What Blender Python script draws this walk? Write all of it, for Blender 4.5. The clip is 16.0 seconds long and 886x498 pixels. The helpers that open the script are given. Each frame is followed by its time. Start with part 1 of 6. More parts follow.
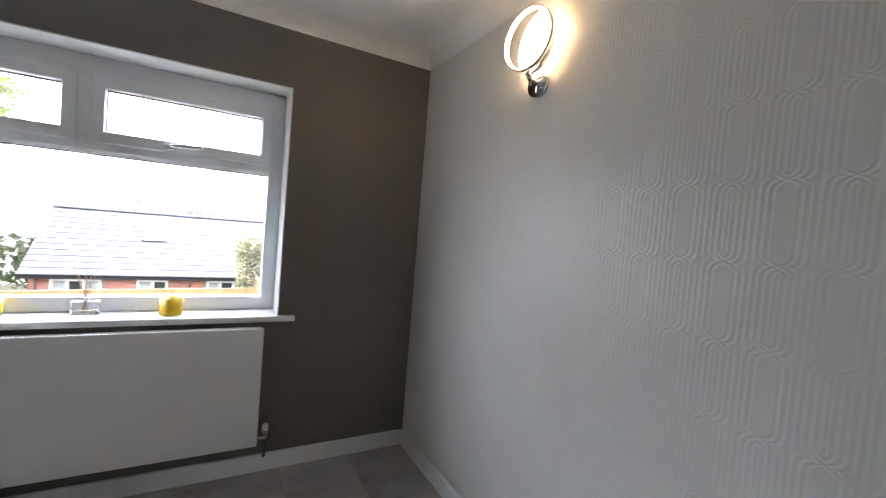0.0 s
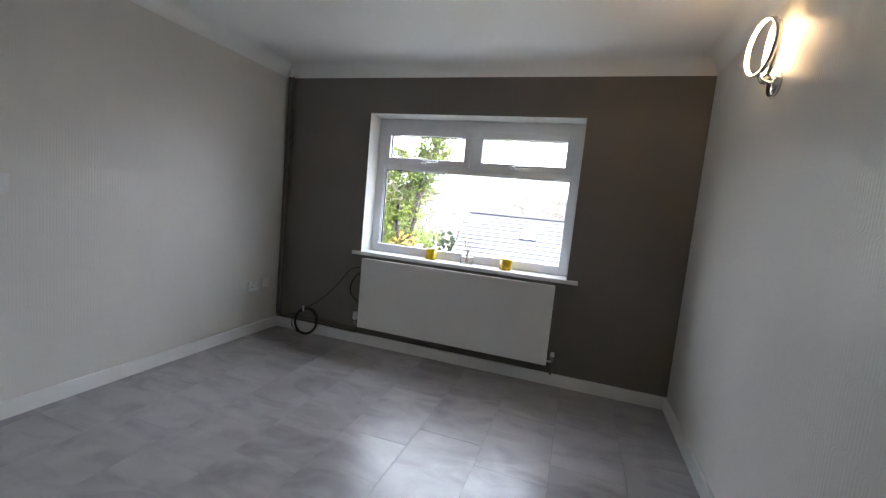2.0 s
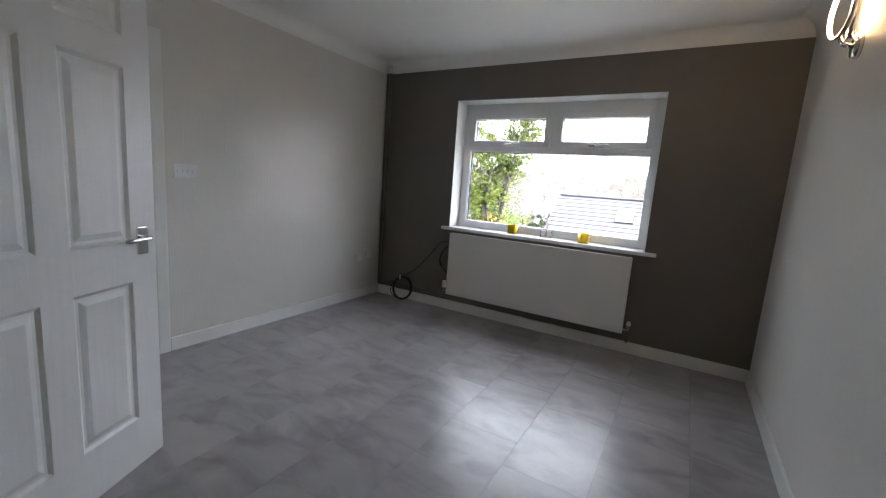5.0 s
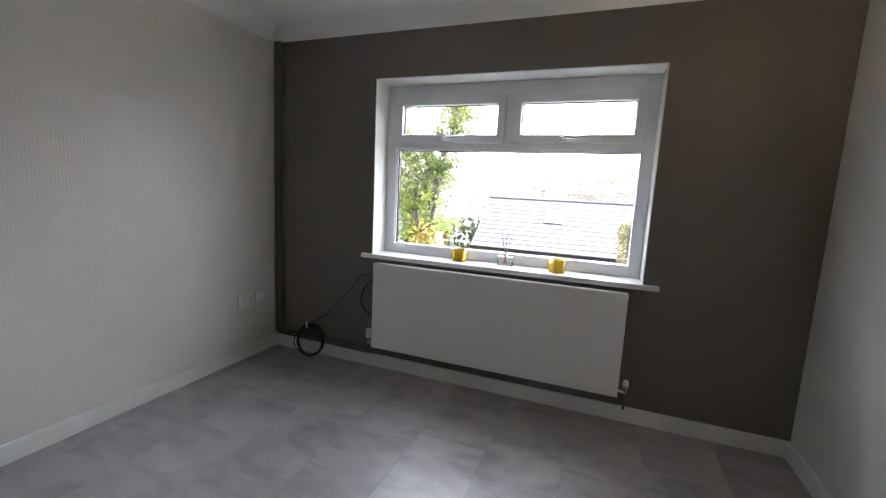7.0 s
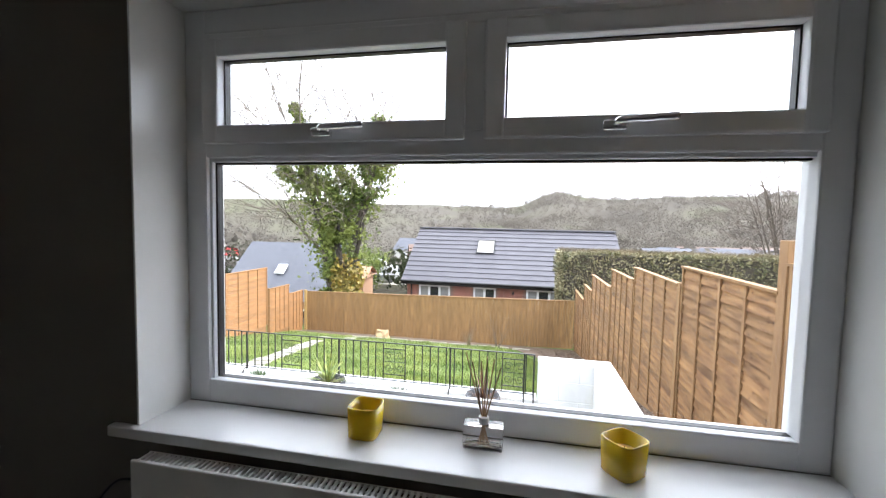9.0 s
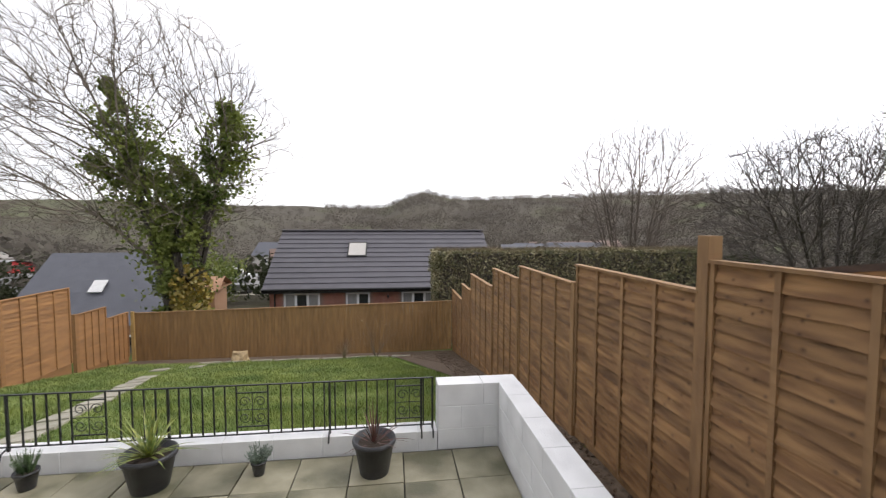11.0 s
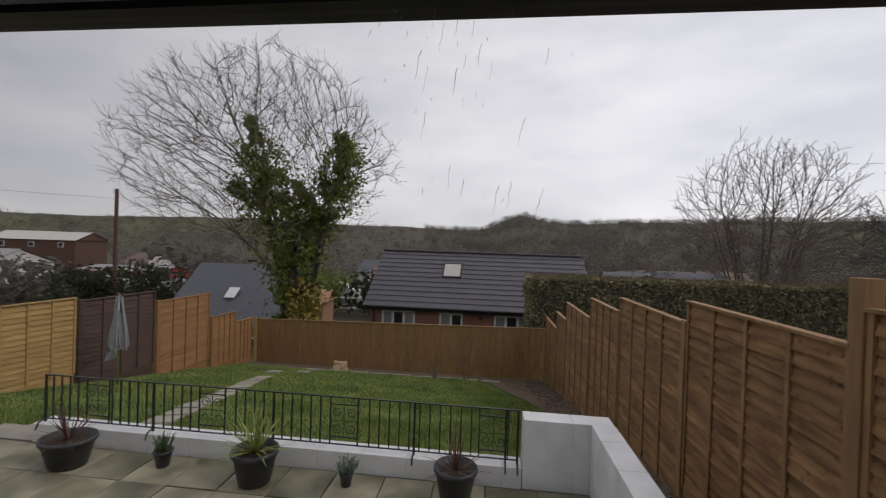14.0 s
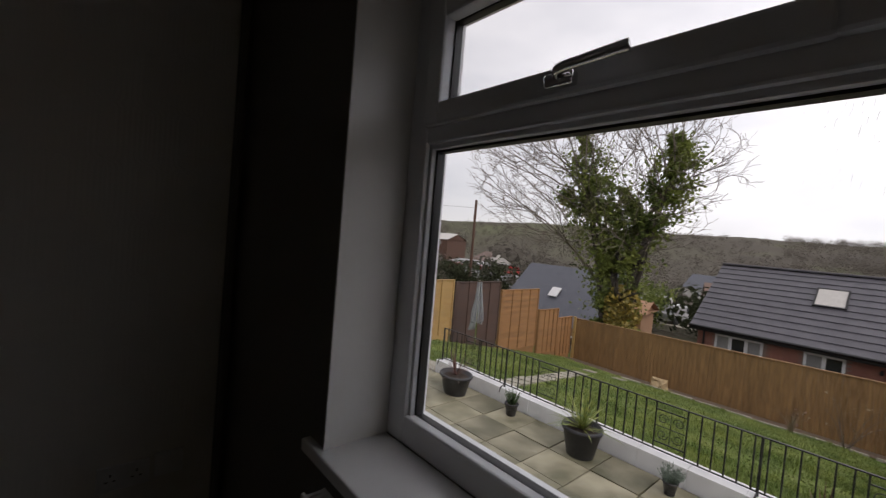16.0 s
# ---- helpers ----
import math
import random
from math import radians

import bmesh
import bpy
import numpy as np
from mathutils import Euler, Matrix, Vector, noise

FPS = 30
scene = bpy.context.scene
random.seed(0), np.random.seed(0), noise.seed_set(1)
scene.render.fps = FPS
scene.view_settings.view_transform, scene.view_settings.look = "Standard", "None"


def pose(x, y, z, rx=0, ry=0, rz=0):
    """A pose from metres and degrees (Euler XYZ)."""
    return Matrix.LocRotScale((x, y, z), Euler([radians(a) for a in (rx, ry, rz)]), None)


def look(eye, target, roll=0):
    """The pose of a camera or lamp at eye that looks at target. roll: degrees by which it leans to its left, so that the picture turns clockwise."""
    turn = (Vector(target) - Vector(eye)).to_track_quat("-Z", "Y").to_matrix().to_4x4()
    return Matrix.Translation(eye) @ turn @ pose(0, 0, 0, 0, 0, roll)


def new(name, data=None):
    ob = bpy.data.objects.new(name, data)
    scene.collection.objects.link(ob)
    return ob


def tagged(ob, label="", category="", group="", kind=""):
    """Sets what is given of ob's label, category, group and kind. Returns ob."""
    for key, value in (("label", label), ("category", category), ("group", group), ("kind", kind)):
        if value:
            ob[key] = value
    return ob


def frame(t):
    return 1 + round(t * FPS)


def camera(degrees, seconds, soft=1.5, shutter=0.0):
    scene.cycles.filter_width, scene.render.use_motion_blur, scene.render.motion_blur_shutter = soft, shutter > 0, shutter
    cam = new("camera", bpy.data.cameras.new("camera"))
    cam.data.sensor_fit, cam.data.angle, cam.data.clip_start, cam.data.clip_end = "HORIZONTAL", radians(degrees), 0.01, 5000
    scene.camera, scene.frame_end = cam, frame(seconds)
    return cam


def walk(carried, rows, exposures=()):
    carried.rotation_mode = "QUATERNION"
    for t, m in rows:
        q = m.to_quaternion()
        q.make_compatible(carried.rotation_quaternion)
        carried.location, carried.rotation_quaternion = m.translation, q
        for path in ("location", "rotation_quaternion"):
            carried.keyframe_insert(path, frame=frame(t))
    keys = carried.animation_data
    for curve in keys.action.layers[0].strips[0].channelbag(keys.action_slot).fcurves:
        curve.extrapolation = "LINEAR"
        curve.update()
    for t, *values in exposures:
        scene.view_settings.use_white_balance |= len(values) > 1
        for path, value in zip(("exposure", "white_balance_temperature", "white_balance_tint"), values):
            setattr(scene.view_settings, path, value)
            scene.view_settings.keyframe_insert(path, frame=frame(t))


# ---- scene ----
cam = camera(94.2, 16.0, 1.2, 0.12)
PATH = [
    (0, (2.257, -2.257, 1.344), (3.227, -0.51, 1.267), 4.7),
    (0.5, (2.398, -2.431, 1.371), (2.749, -0.464, 1.282), 5.5),
    (1, (2.463, -2.663, 1.352), (2.354, -0.669, 1.254), 5.6),
    (1.5, (2.507, -2.935, 1.32), (2.088, -0.983, 1.191), 5.7),
    (2, (2.61, -3.148, 1.295), (1.995, -1.255, 1.092), 5.5),
    (2.5, (2.702, -3.293, 1.301), (1.933, -1.464, 1.049), 5.2),
    (3, (2.758, -3.431, 1.257), (1.891, -1.655, 0.95), 5.2),
    (3.5, (2.844, -3.53, 1.244), (1.869, -1.812, 0.934), 5.0),
    (6, (2.664, -3.172, 1.273), (1.68, -1.459, 0.96), 3.7),
    (6.5, (2.457, -2.848, 1.297), (1.59, -1.07, 1.002), 3.4),
    (7, (2.314, -2.485, 1.3), (1.613, -0.633, 1.025), 2.9),
    (7.5, (2.16, -2.128, 1.298), (1.517, -0.251, 1.045), 2.6),
    (8, (1.999, -1.721, 1.371), (1.467, 0.196, 1.166), 2.4),
    (10.3, (1.722, -0.17, 1.417), (1.578, 1.823, 1.346), 1.0),
    (10.5, (1.681, -0.119, 1.409), (1.618, 1.879, 1.342), 1.2),
    (11, (1.636, -0.055, 1.402), (1.874, 1.927, 1.289), 0.1),
    (11.5, (1.619, -0.044, 1.4), (2.164, 1.876, 1.266), -0.7),
    (12, (1.623, -0.028, 1.391), (2.381, 1.817, 1.247), -1.3),
    (12.5, (1.625, -0.02, 1.395), (2.45, 1.797, 1.275), -1.4),
    (13, (1.652, -0.011, 1.413), (2.334, 1.867, 1.322), -1.3),
    (13.5, (1.665, -0.007, 1.425), (1.937, 1.974, 1.373), 0.4),
    (14, (1.685, -0.027, 1.435), (1.46, 1.96, 1.422), 1.9),
    (14.5, (1.703, -0.027, 1.432), (1.116, 1.885, 1.415), 3.1),
    (15, (1.678, -0.078, 1.434), (0.831, 1.734, 1.417), 3.9),
    (15.5, (1.641, -0.206, 1.413), (0.486, 1.426, 1.38), 4.8),
    (16, (1.713, -0.447, 1.373), (0.213, 0.874, 1.303), 4.9),
]
EXPOSURES = [(0, 4.42, 5800, 10), (1.5, 4.25, 5800, 9), (3.7, 3.95, 5900, 10), (6.0, 4.05, 5950, 10), (7.0, 4.15, 5950, 10), (8.2, 3.7, 5850, 9), (9.4, 2.1, 6300, 11), (10.3, 1.5, 6550, 13), (11.0, 0.85, 6600, 13), (12.0, 0.25, 6650, 14), (14.0, -0.27, 6600, 14), (15.0, -0.25, 6650, 15), (16.0, 0.3, 6700, 16)]
walk(cam, [(r[0], look(*r[1:])) for r in PATH], EXPOSURES)

# ---- world and sun ----
world = bpy.data.worlds.new("overcast_sky")
scene.world = world
world.use_nodes = True
wn, wl = world.node_tree.nodes, world.node_tree.links
sky = wn.new("ShaderNodeTexSky")
sky.sky_type, sky.sun_disc = "NISHITA", False
sky.sun_elevation, sky.sun_rotation = radians(44), radians(101)
wtc = wn.new("ShaderNodeTexCoord")
wmap = wn.new("ShaderNodeMapping")
wmap.inputs["Scale"].default_value = (1.0, 1.0, 3.0)
wl.new(wtc.outputs["Generated"], wmap.inputs[0])
cloud = wn.new("ShaderNodeTexNoise")
cloud.inputs["Scale"].default_value, cloud.inputs["Detail"].default_value = 2.2, 5
wl.new(wmap.outputs[0], cloud.inputs["Vector"])
cramp = wn.new("ShaderNodeValToRGB")
cramp.color_ramp.elements[0].position, cramp.color_ramp.elements[0].color = 0.3, (6.3, 6.5, 6.9, 1)
cramp.color_ramp.elements[1].position, cramp.color_ramp.elements[1].color = 0.75, (9.6, 9.6, 9.7, 1)
wl.new(cloud.outputs[0], cramp.inputs[0])
wmix = wn.new("ShaderNodeMixRGB")
wmix.inputs[0].default_value = 0.88
wl.new(sky.outputs[0], wmix.inputs[1])
wl.new(cramp.outputs[0], wmix.inputs[2])
# the cloud is thinner and brighter towards the hidden sun
wdot = wn.new("ShaderNodeVectorMath")
wdot.operation, wdot.inputs[1].default_value = "DOT_PRODUCT", (0.85, 0.50, 0.12)
wl.new(wtc.outputs["Generated"], wdot.inputs[0])
wmr = wn.new("ShaderNodeMapRange")
for key, val in (("From Min", -0.45), ("From Max", 1.0), ("To Min", 0.68), ("To Max", 1.30)):
    wmr.inputs[key].default_value = val
wl.new(wdot.outputs["Value"], wmr.inputs[0])
wgain = wn.new("ShaderNodeVectorMath")
wgain.operation = "SCALE"
wl.new(wmix.outputs[0], wgain.inputs[0])
wl.new(wmr.outputs[0], wgain.inputs["Scale"])
wl.new(wgain.outputs[0], wn["Background"].inputs["Color"])
wn["Background"].inputs["Strength"].default_value = 0.11
sun = new("sun", bpy.data.lights.new("sun", "SUN"))
sun.data.energy, sun.data.angle, sun.data.color = 0.7, radians(25), (1.0, 0.96, 0.9)
sun.matrix_world = look((60, -12, 60), (0, 0, 0))

kd_light = new("kitchen_daylight", bpy.data.lights.new("kitchen_daylight", "AREA"))
kd_light.data.shape, kd_light.data.size, kd_light.data.size_y, kd_light.data.energy = "RECTANGLE", 0.84, 0.42, 4
kd_light.matrix_world = look((-2.56, -1.45, 1.38), (0, -2.2, 0.9))


# ---- materials ----
def mat(name, col, rough=0.6, metal=0.0, col2=None, scale=8.0, bump=0.0, bscale=60.0, stretch=(1, 1, 1), rvar=0.0, coat=0.0, piece=0.0):
    """A surface with variation at two scales: broad stains between col and col2, and fine relief."""
    m = bpy.data.materials.new(name)
    m.use_nodes = True
    n, l = m.node_tree.nodes, m.node_tree.links
    b = n["Principled BSDF"]
    b.inputs["Roughness"].default_value, b.inputs["Metallic"].default_value = rough, metal
    b.inputs["Coat Weight"].default_value = coat
    tc = n.new("ShaderNodeTexCoord")
    mp = n.new("ShaderNodeMapping")
    mp.inputs["Scale"].default_value = stretch
    l.new(tc.outputs["Object"], mp.inputs[0])
    c2 = col2 or tuple(c * 0.88 for c in col)
    big = n.new("ShaderNodeTexNoise")
    big.inputs["Scale"].default_value, big.inputs["Detail"].default_value = scale, 6
    spot = mp.outputs[0]
    if piece:
        # each piece takes its own part of the grain
        own = n.new("ShaderNodeObjectInfo")
        far = n.new("ShaderNodeMath")
        far.operation, far.inputs[1].default_value = "MULTIPLY", 57.0
        l.new(own.outputs["Random"], far.inputs[0])
        mv = n.new("ShaderNodeVectorMath")
        l.new(spot, mv.inputs[0])
        l.new(far.outputs[0], mv.inputs[1])
        spot = mv.outputs[0]
    l.new(spot, big.inputs["Vector"])
    rmp = n.new("ShaderNodeValToRGB")
    rmp.color_ramp.elements[0].position, rmp.color_ramp.elements[0].color = 0.35, (*c2, 1)
    rmp.color_ramp.elements[1].position, rmp.color_ramp.elements[1].color = 0.65, (*col, 1)
    l.new(big.outputs[0], rmp.inputs[0])
    out = rmp.outputs[0]
    if piece:
        oi = n.new("ShaderNodeObjectInfo")
        mr = n.new("ShaderNodeMapRange")
        mr.inputs["To Min"].default_value, mr.inputs["To Max"].default_value = 1 - piece, 1 + piece
        l.new(oi.outputs["Random"], mr.inputs[0])
        hs = n.new("ShaderNodeHueSaturation")
        l.new(mr.outputs[0], hs.inputs["Value"])
        l.new(out, hs.inputs["Color"])
        out = hs.outputs[0]
    l.new(out, b.inputs["Base Color"])
    if rvar:
        rr = n.new("ShaderNodeMapRange")
        rr.inputs["To Min"].default_value, rr.inputs["To Max"].default_value = rough - rvar, rough + rvar
        l.new(big.outputs[0], rr.inputs[0])
        l.new(rr.outputs[0], b.inputs["Roughness"])
    if bump:
        fine = n.new("ShaderNodeTexNoise")
        fine.inputs["Scale"].default_value, fine.inputs["Detail"].default_value = bscale, 4
        l.new(mp.outputs[0], fine.inputs["Vector"])
        bp = n.new("ShaderNodeBump")
        bp.inputs["Strength"].default_value, bp.inputs["Distance"].default_value = bump, 0.01
        l.new(fine.outputs[0], bp.inputs["Height"])
        l.new(bp.outputs[0], b.inputs["Normal"])
    return m


def glow(name, col, strength):
    m = bpy.data.materials.new(name)
    m.use_nodes = True
    b = m.node_tree.nodes["Principled BSDF"]
    b.inputs["Base Color"].default_value = (*col, 1)
    b.inputs["Emission Color"].default_value, b.inputs["Emission Strength"].default_value = (*col, 1), strength
    return m


def glass(name, col=(1, 1, 1), rough=0.0, ior=1.45):
    m = bpy.data.materials.new(name)
    m.use_nodes = True
    b = m.node_tree.nodes["Principled BSDF"]
    b.inputs["Base Color"].default_value = (*col, 1)
    b.inputs["Transmission Weight"].default_value, b.inputs["Roughness"].default_value, b.inputs["IOR"].default_value = 1.0, rough, ior
    return m


def wallpaper(name, col, axis):
    """Embossed vinyl paper: half-drop rows of long rounded cells with nested ribs."""
    m = mat(name, col, 0.31, col2=tuple(c * 0.95 for c in col), scale=1.5)
    n, l = m.node_tree.nodes, m.node_tree.links
    b = n["Principled BSDF"]

    def math(op, a, c=None):
        k = n.new("ShaderNodeMath")
        k.operation = op
        for i, v in enumerate((a, c)):
            if v is None:
                continue
            if isinstance(v, (int, float)):
                k.inputs[i].default_value = v
            else:
                l.new(v, k.inputs[i])
        return k.outputs[0]
    tc = n.new("ShaderNodeTexCoord")
    sp = n.new("ShaderNodeSeparateXYZ")
    l.new(tc.outputs["Object"], sp.inputs[0])
    v = math("DIVIDE", sp.outputs["Z"], 0.19)
    row = math("FLOOR", v)
    f = math("SUBTRACT", v, row)
    half = math("MULTIPLY", math("MODULO", row, 2.0), 0.11)
    u = math("PINGPONG", math("ADD", math("ADD", sp.outputs[axis], 40.0), half), 0.11)
    end = math("MAXIMUM", math("SUBTRACT", math("ABSOLUTE", math("SUBTRACT", f, 0.5)), 0.36), 0.0)
    end = math("MULTIPLY", math("MULTIPLY", end, end), 1.4)
    side = math("SUBTRACT", 1.0, math("DIVIDE", u, 0.055))
    d = math("ADD", u, math("MULTIPLY", end, side))
    rib = math("SINE", math("MULTIPLY", d, 2 * 3.14159 / 0.0145))
    flat = math("GREATER_THAN", d, 0.017)
    h = math("MULTIPLY", rib, flat)
    bp = n.new("ShaderNodeBump")
    bp.inputs["Strength"].default_value, bp.inputs["Distance"].default_value = 0.22, 0.0012
    l.new(h, bp.inputs["Height"])
    l.new(bp.outputs[0], b.inputs["Normal"])
    return m


M_PAPER_Y = wallpaper("embossed_paper_sides", (0.70, 0.68, 0.635), "Y")
M_BROWN = mat("brown_matt_paint", (0.168, 0.150, 0.132), 0.5, col2=(0.154, 0.138, 0.121), scale=2, bump=0.05, bscale=250)
M_PLAIN = mat("plain_wall_paint", (0.72, 0.70, 0.66), 0.6, scale=2, bump=0.04, bscale=200)
M_CEIL = mat("white_ceiling_paint", (0.84, 0.84, 0.82), 0.75, col2=(0.80, 0.80, 0.78), scale=1.2, bump=0.08, bscale=30)
M_GLOSS = mat("white_gloss_paint", (0.80, 0.80, 0.78), 0.3, col2=(0.76, 0.76, 0.73), scale=5, bump=0.03, bscale=40)
M_DOOR = mat("white_satin_door_paint", (0.78, 0.79, 0.79), 0.38, col2=(0.75, 0.76, 0.76), scale=3, bump=0.12, bscale=45, stretch=(1, 1, 0.08))
M_PVC = mat("white_pvc", (0.80, 0.81, 0.83), 0.3, col2=(0.77, 0.78, 0.80), scale=4)
M_SILL = mat("white_sill_board", (0.82, 0.82, 0.82), 0.28, col2=(0.79, 0.79, 0.79), scale=6)
M_RAD = mat("white_radiator_enamel", (0.80, 0.79, 0.77), 0.35, col2=(0.78, 0.77, 0.75), scale=3)
M_GASKET = mat("black_rubber", (0.012, 0.012, 0.012), 0.5)
M_DARK = mat("dark_gap", (0.03, 0.03, 0.03), 0.8)
M_CHROME = mat("chrome", (0.75, 0.75, 0.76), 0.12, 1.0, col2=(0.7, 0.7, 0.71))
M_CABLE = mat("black_cable", (0.012, 0.012, 0.013), 0.45)
M_WHITEPL = mat("white_plastic", (0.78, 0.78, 0.78), 0.35)
M_GLASS = glass("clear_glass")
M_PANE = glass("window_glass", ior=1.25)
M_FROST = glass("frosted_glass", rough=0.5)
M_YELLOW = glass("yellow_glass", (1.0, 0.74, 0.03), 0.08)
M_YELLOW.node_tree.nodes["Principled BSDF"].inputs["Transmission Weight"].default_value = 0.45
M_WAX = mat("yellow_wax", (0.92, 0.62, 0.12), 0.5)
M_REED = mat("pale_reed", (0.45, 0.30, 0.17), 0.8)
M_LED = glow("warm_led", (1.0, 0.66, 0.33), 1.7)
M_PIPE = mat("brown_painted_pipe", (0.13, 0.115, 0.10), 0.45)
M_BLACKCAB = mat("dark_gloss_cabinet", (0.02, 0.02, 0.023), 0.2)
M_TOP = mat("grey_worktop", (0.35, 0.34, 0.34), 0.35, col2=(0.22, 0.22, 0.22), scale=60)


def floor_mat():
    """Grey vinyl with smoky brushed patches, darker streaks and a worn satin sheen."""
    m = mat("grey_stone_vinyl", (0.43, 0.412, 0.417), 0.31, col2=(0.31, 0.295, 0.305), scale=1.8, bump=0.03, bscale=35, rvar=0.06, piece=0.04)
    n, l = m.node_tree.nodes, m.node_tree.links
    b = n["Principled BSDF"]
    big = [k for k in n if k.type == "TEX_NOISE"][0]
    big.inputs["Detail"].default_value, big.inputs["Distortion"].default_value = 5, 1.3
    rp = [k for k in n if k.type == "VALTORGB"][0].color_ramp
    rp.elements[0].position, rp.elements[1].position = 0.28, 0.72
    vec = big.inputs["Vector"].links[0].from_socket
    squash = n.new("ShaderNodeMapping")
    squash.inputs["Scale"].default_value, squash.inputs["Rotation"].default_value = (1.0, 2.2, 1.0), (0, 0, 0.6)
    l.new(vec, squash.inputs[0])
    streak = n.new("ShaderNodeTexNoise")
    streak.inputs["Scale"].default_value, streak.inputs["Detail"].default_value, streak.inputs["Distortion"].default_value = 2.6, 6, 1.2
    l.new(squash.outputs[0], streak.inputs["Vector"])
    r2 = n.new("ShaderNodeValToRGB")
    r2.color_ramp.elements[0].position, r2.color_ramp.elements[0].color = 0.26, (0.58, 0.57, 0.58, 1)
    r2.color_ramp.elements[1].position, r2.color_ramp.elements[1].color = 0.56, (1, 1, 1, 1)
    l.new(streak.outputs[0], r2.inputs[0])
    mx = n.new("ShaderNodeMixRGB")
    mx.blend_type, mx.inputs[0].default_value = "MULTIPLY", 0.8
    l.new(b.inputs["Base Color"].links[0].from_socket, mx.inputs[1])
    l.new(r2.outputs[0], mx.inputs[2])
    l.new(mx.outputs[0], b.inputs["Base Color"])
    return m


M_FLOOR = floor_mat()
M_JOINT = mat("floor_joint", (0.12, 0.115, 0.115), 0.6)
M_BLOCK = mat("white_masonry_paint", (0.84, 0.845, 0.85), 0.7, col2=(0.72, 0.725, 0.73), scale=4, bump=0.25, bscale=70)
M_RENDER = mat("white_rough_render", (0.72, 0.73, 0.74), 0.85, col2=(0.62, 0.63, 0.64), scale=3, bump=0.8, bscale=90)
M_SLAB = mat("damp_concrete_slab", (0.36, 0.33, 0.235), 0.6, col2=(0.125, 0.12, 0.072), scale=2.4, bump=0.2, bscale=50, rvar=0.18, piece=0.14)
M_BED = mat("dark_joint_soil", (0.05, 0.048, 0.04), 0.9, bump=0.4)
M_GRAVEL = mat("brown_gravel_soil", (0.18, 0.13, 0.09), 0.95, col2=(0.085, 0.06, 0.042), scale=14, bump=1.0, bscale=60)
M_IRON = mat("black_wrought_iron", (0.02, 0.022, 0.022), 0.45, bump=0.1)
M_POT = mat("black_plastic_pot", (0.025, 0.026, 0.03), 0.4, col2=(0.045, 0.045, 0.05))
M_SOIL = mat("potting_soil", (0.05, 0.035, 0.025), 0.95, bump=1, bscale=90)
M_LEAF_Y = mat("variegated_leaf", (0.34, 0.36, 0.09), 0.45, col2=(0.10, 0.16, 0.04), scale=20)
M_LEAF_R = mat("red_cordyline_leaf", (0.15, 0.055, 0.05), 0.45, col2=(0.08, 0.05, 0.03))
M_LEAF_G = mat("green_leaf", (0.08, 0.14, 0.04), 0.5, col2=(0.04, 0.08, 0.025))
M_LEAF_S = mat("silver_lavender_leaf", (0.19, 0.24, 0.20), 0.6, col2=(0.11, 0.15, 0.11))
M_IVY = mat("ivy_leaf", (0.25, 0.285, 0.075), 0.4, col2=(0.075, 0.11, 0.03), scale=1.1)
M_GOLD = mat("yellow_ivy_leaf", (0.36, 0.25, 0.04), 0.5, col2=(0.16, 0.14, 0.03), scale=4)
M_HEDGE = mat("hedge_leaf", (0.31, 0.265, 0.155), 0.6, col2=(0.13, 0.135, 0.065), scale=2.5)
M_TWIG = mat("hedge_twig", (0.36, 0.29, 0.19), 0.85, col2=(0.17, 0.14, 0.09), scale=3)
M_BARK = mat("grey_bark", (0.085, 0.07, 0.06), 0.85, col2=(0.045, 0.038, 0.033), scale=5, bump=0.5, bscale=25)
M_BARK2 = mat("pale_twig_bark", (0.19, 0.155, 0.125), 0.85, col2=(0.11, 0.09, 0.075), scale=2)
M_GRASS = mat("lawn_blade", (0.25, 0.30, 0.075), 0.55, col2=(0.12, 0.18, 0.040), scale=1.2)


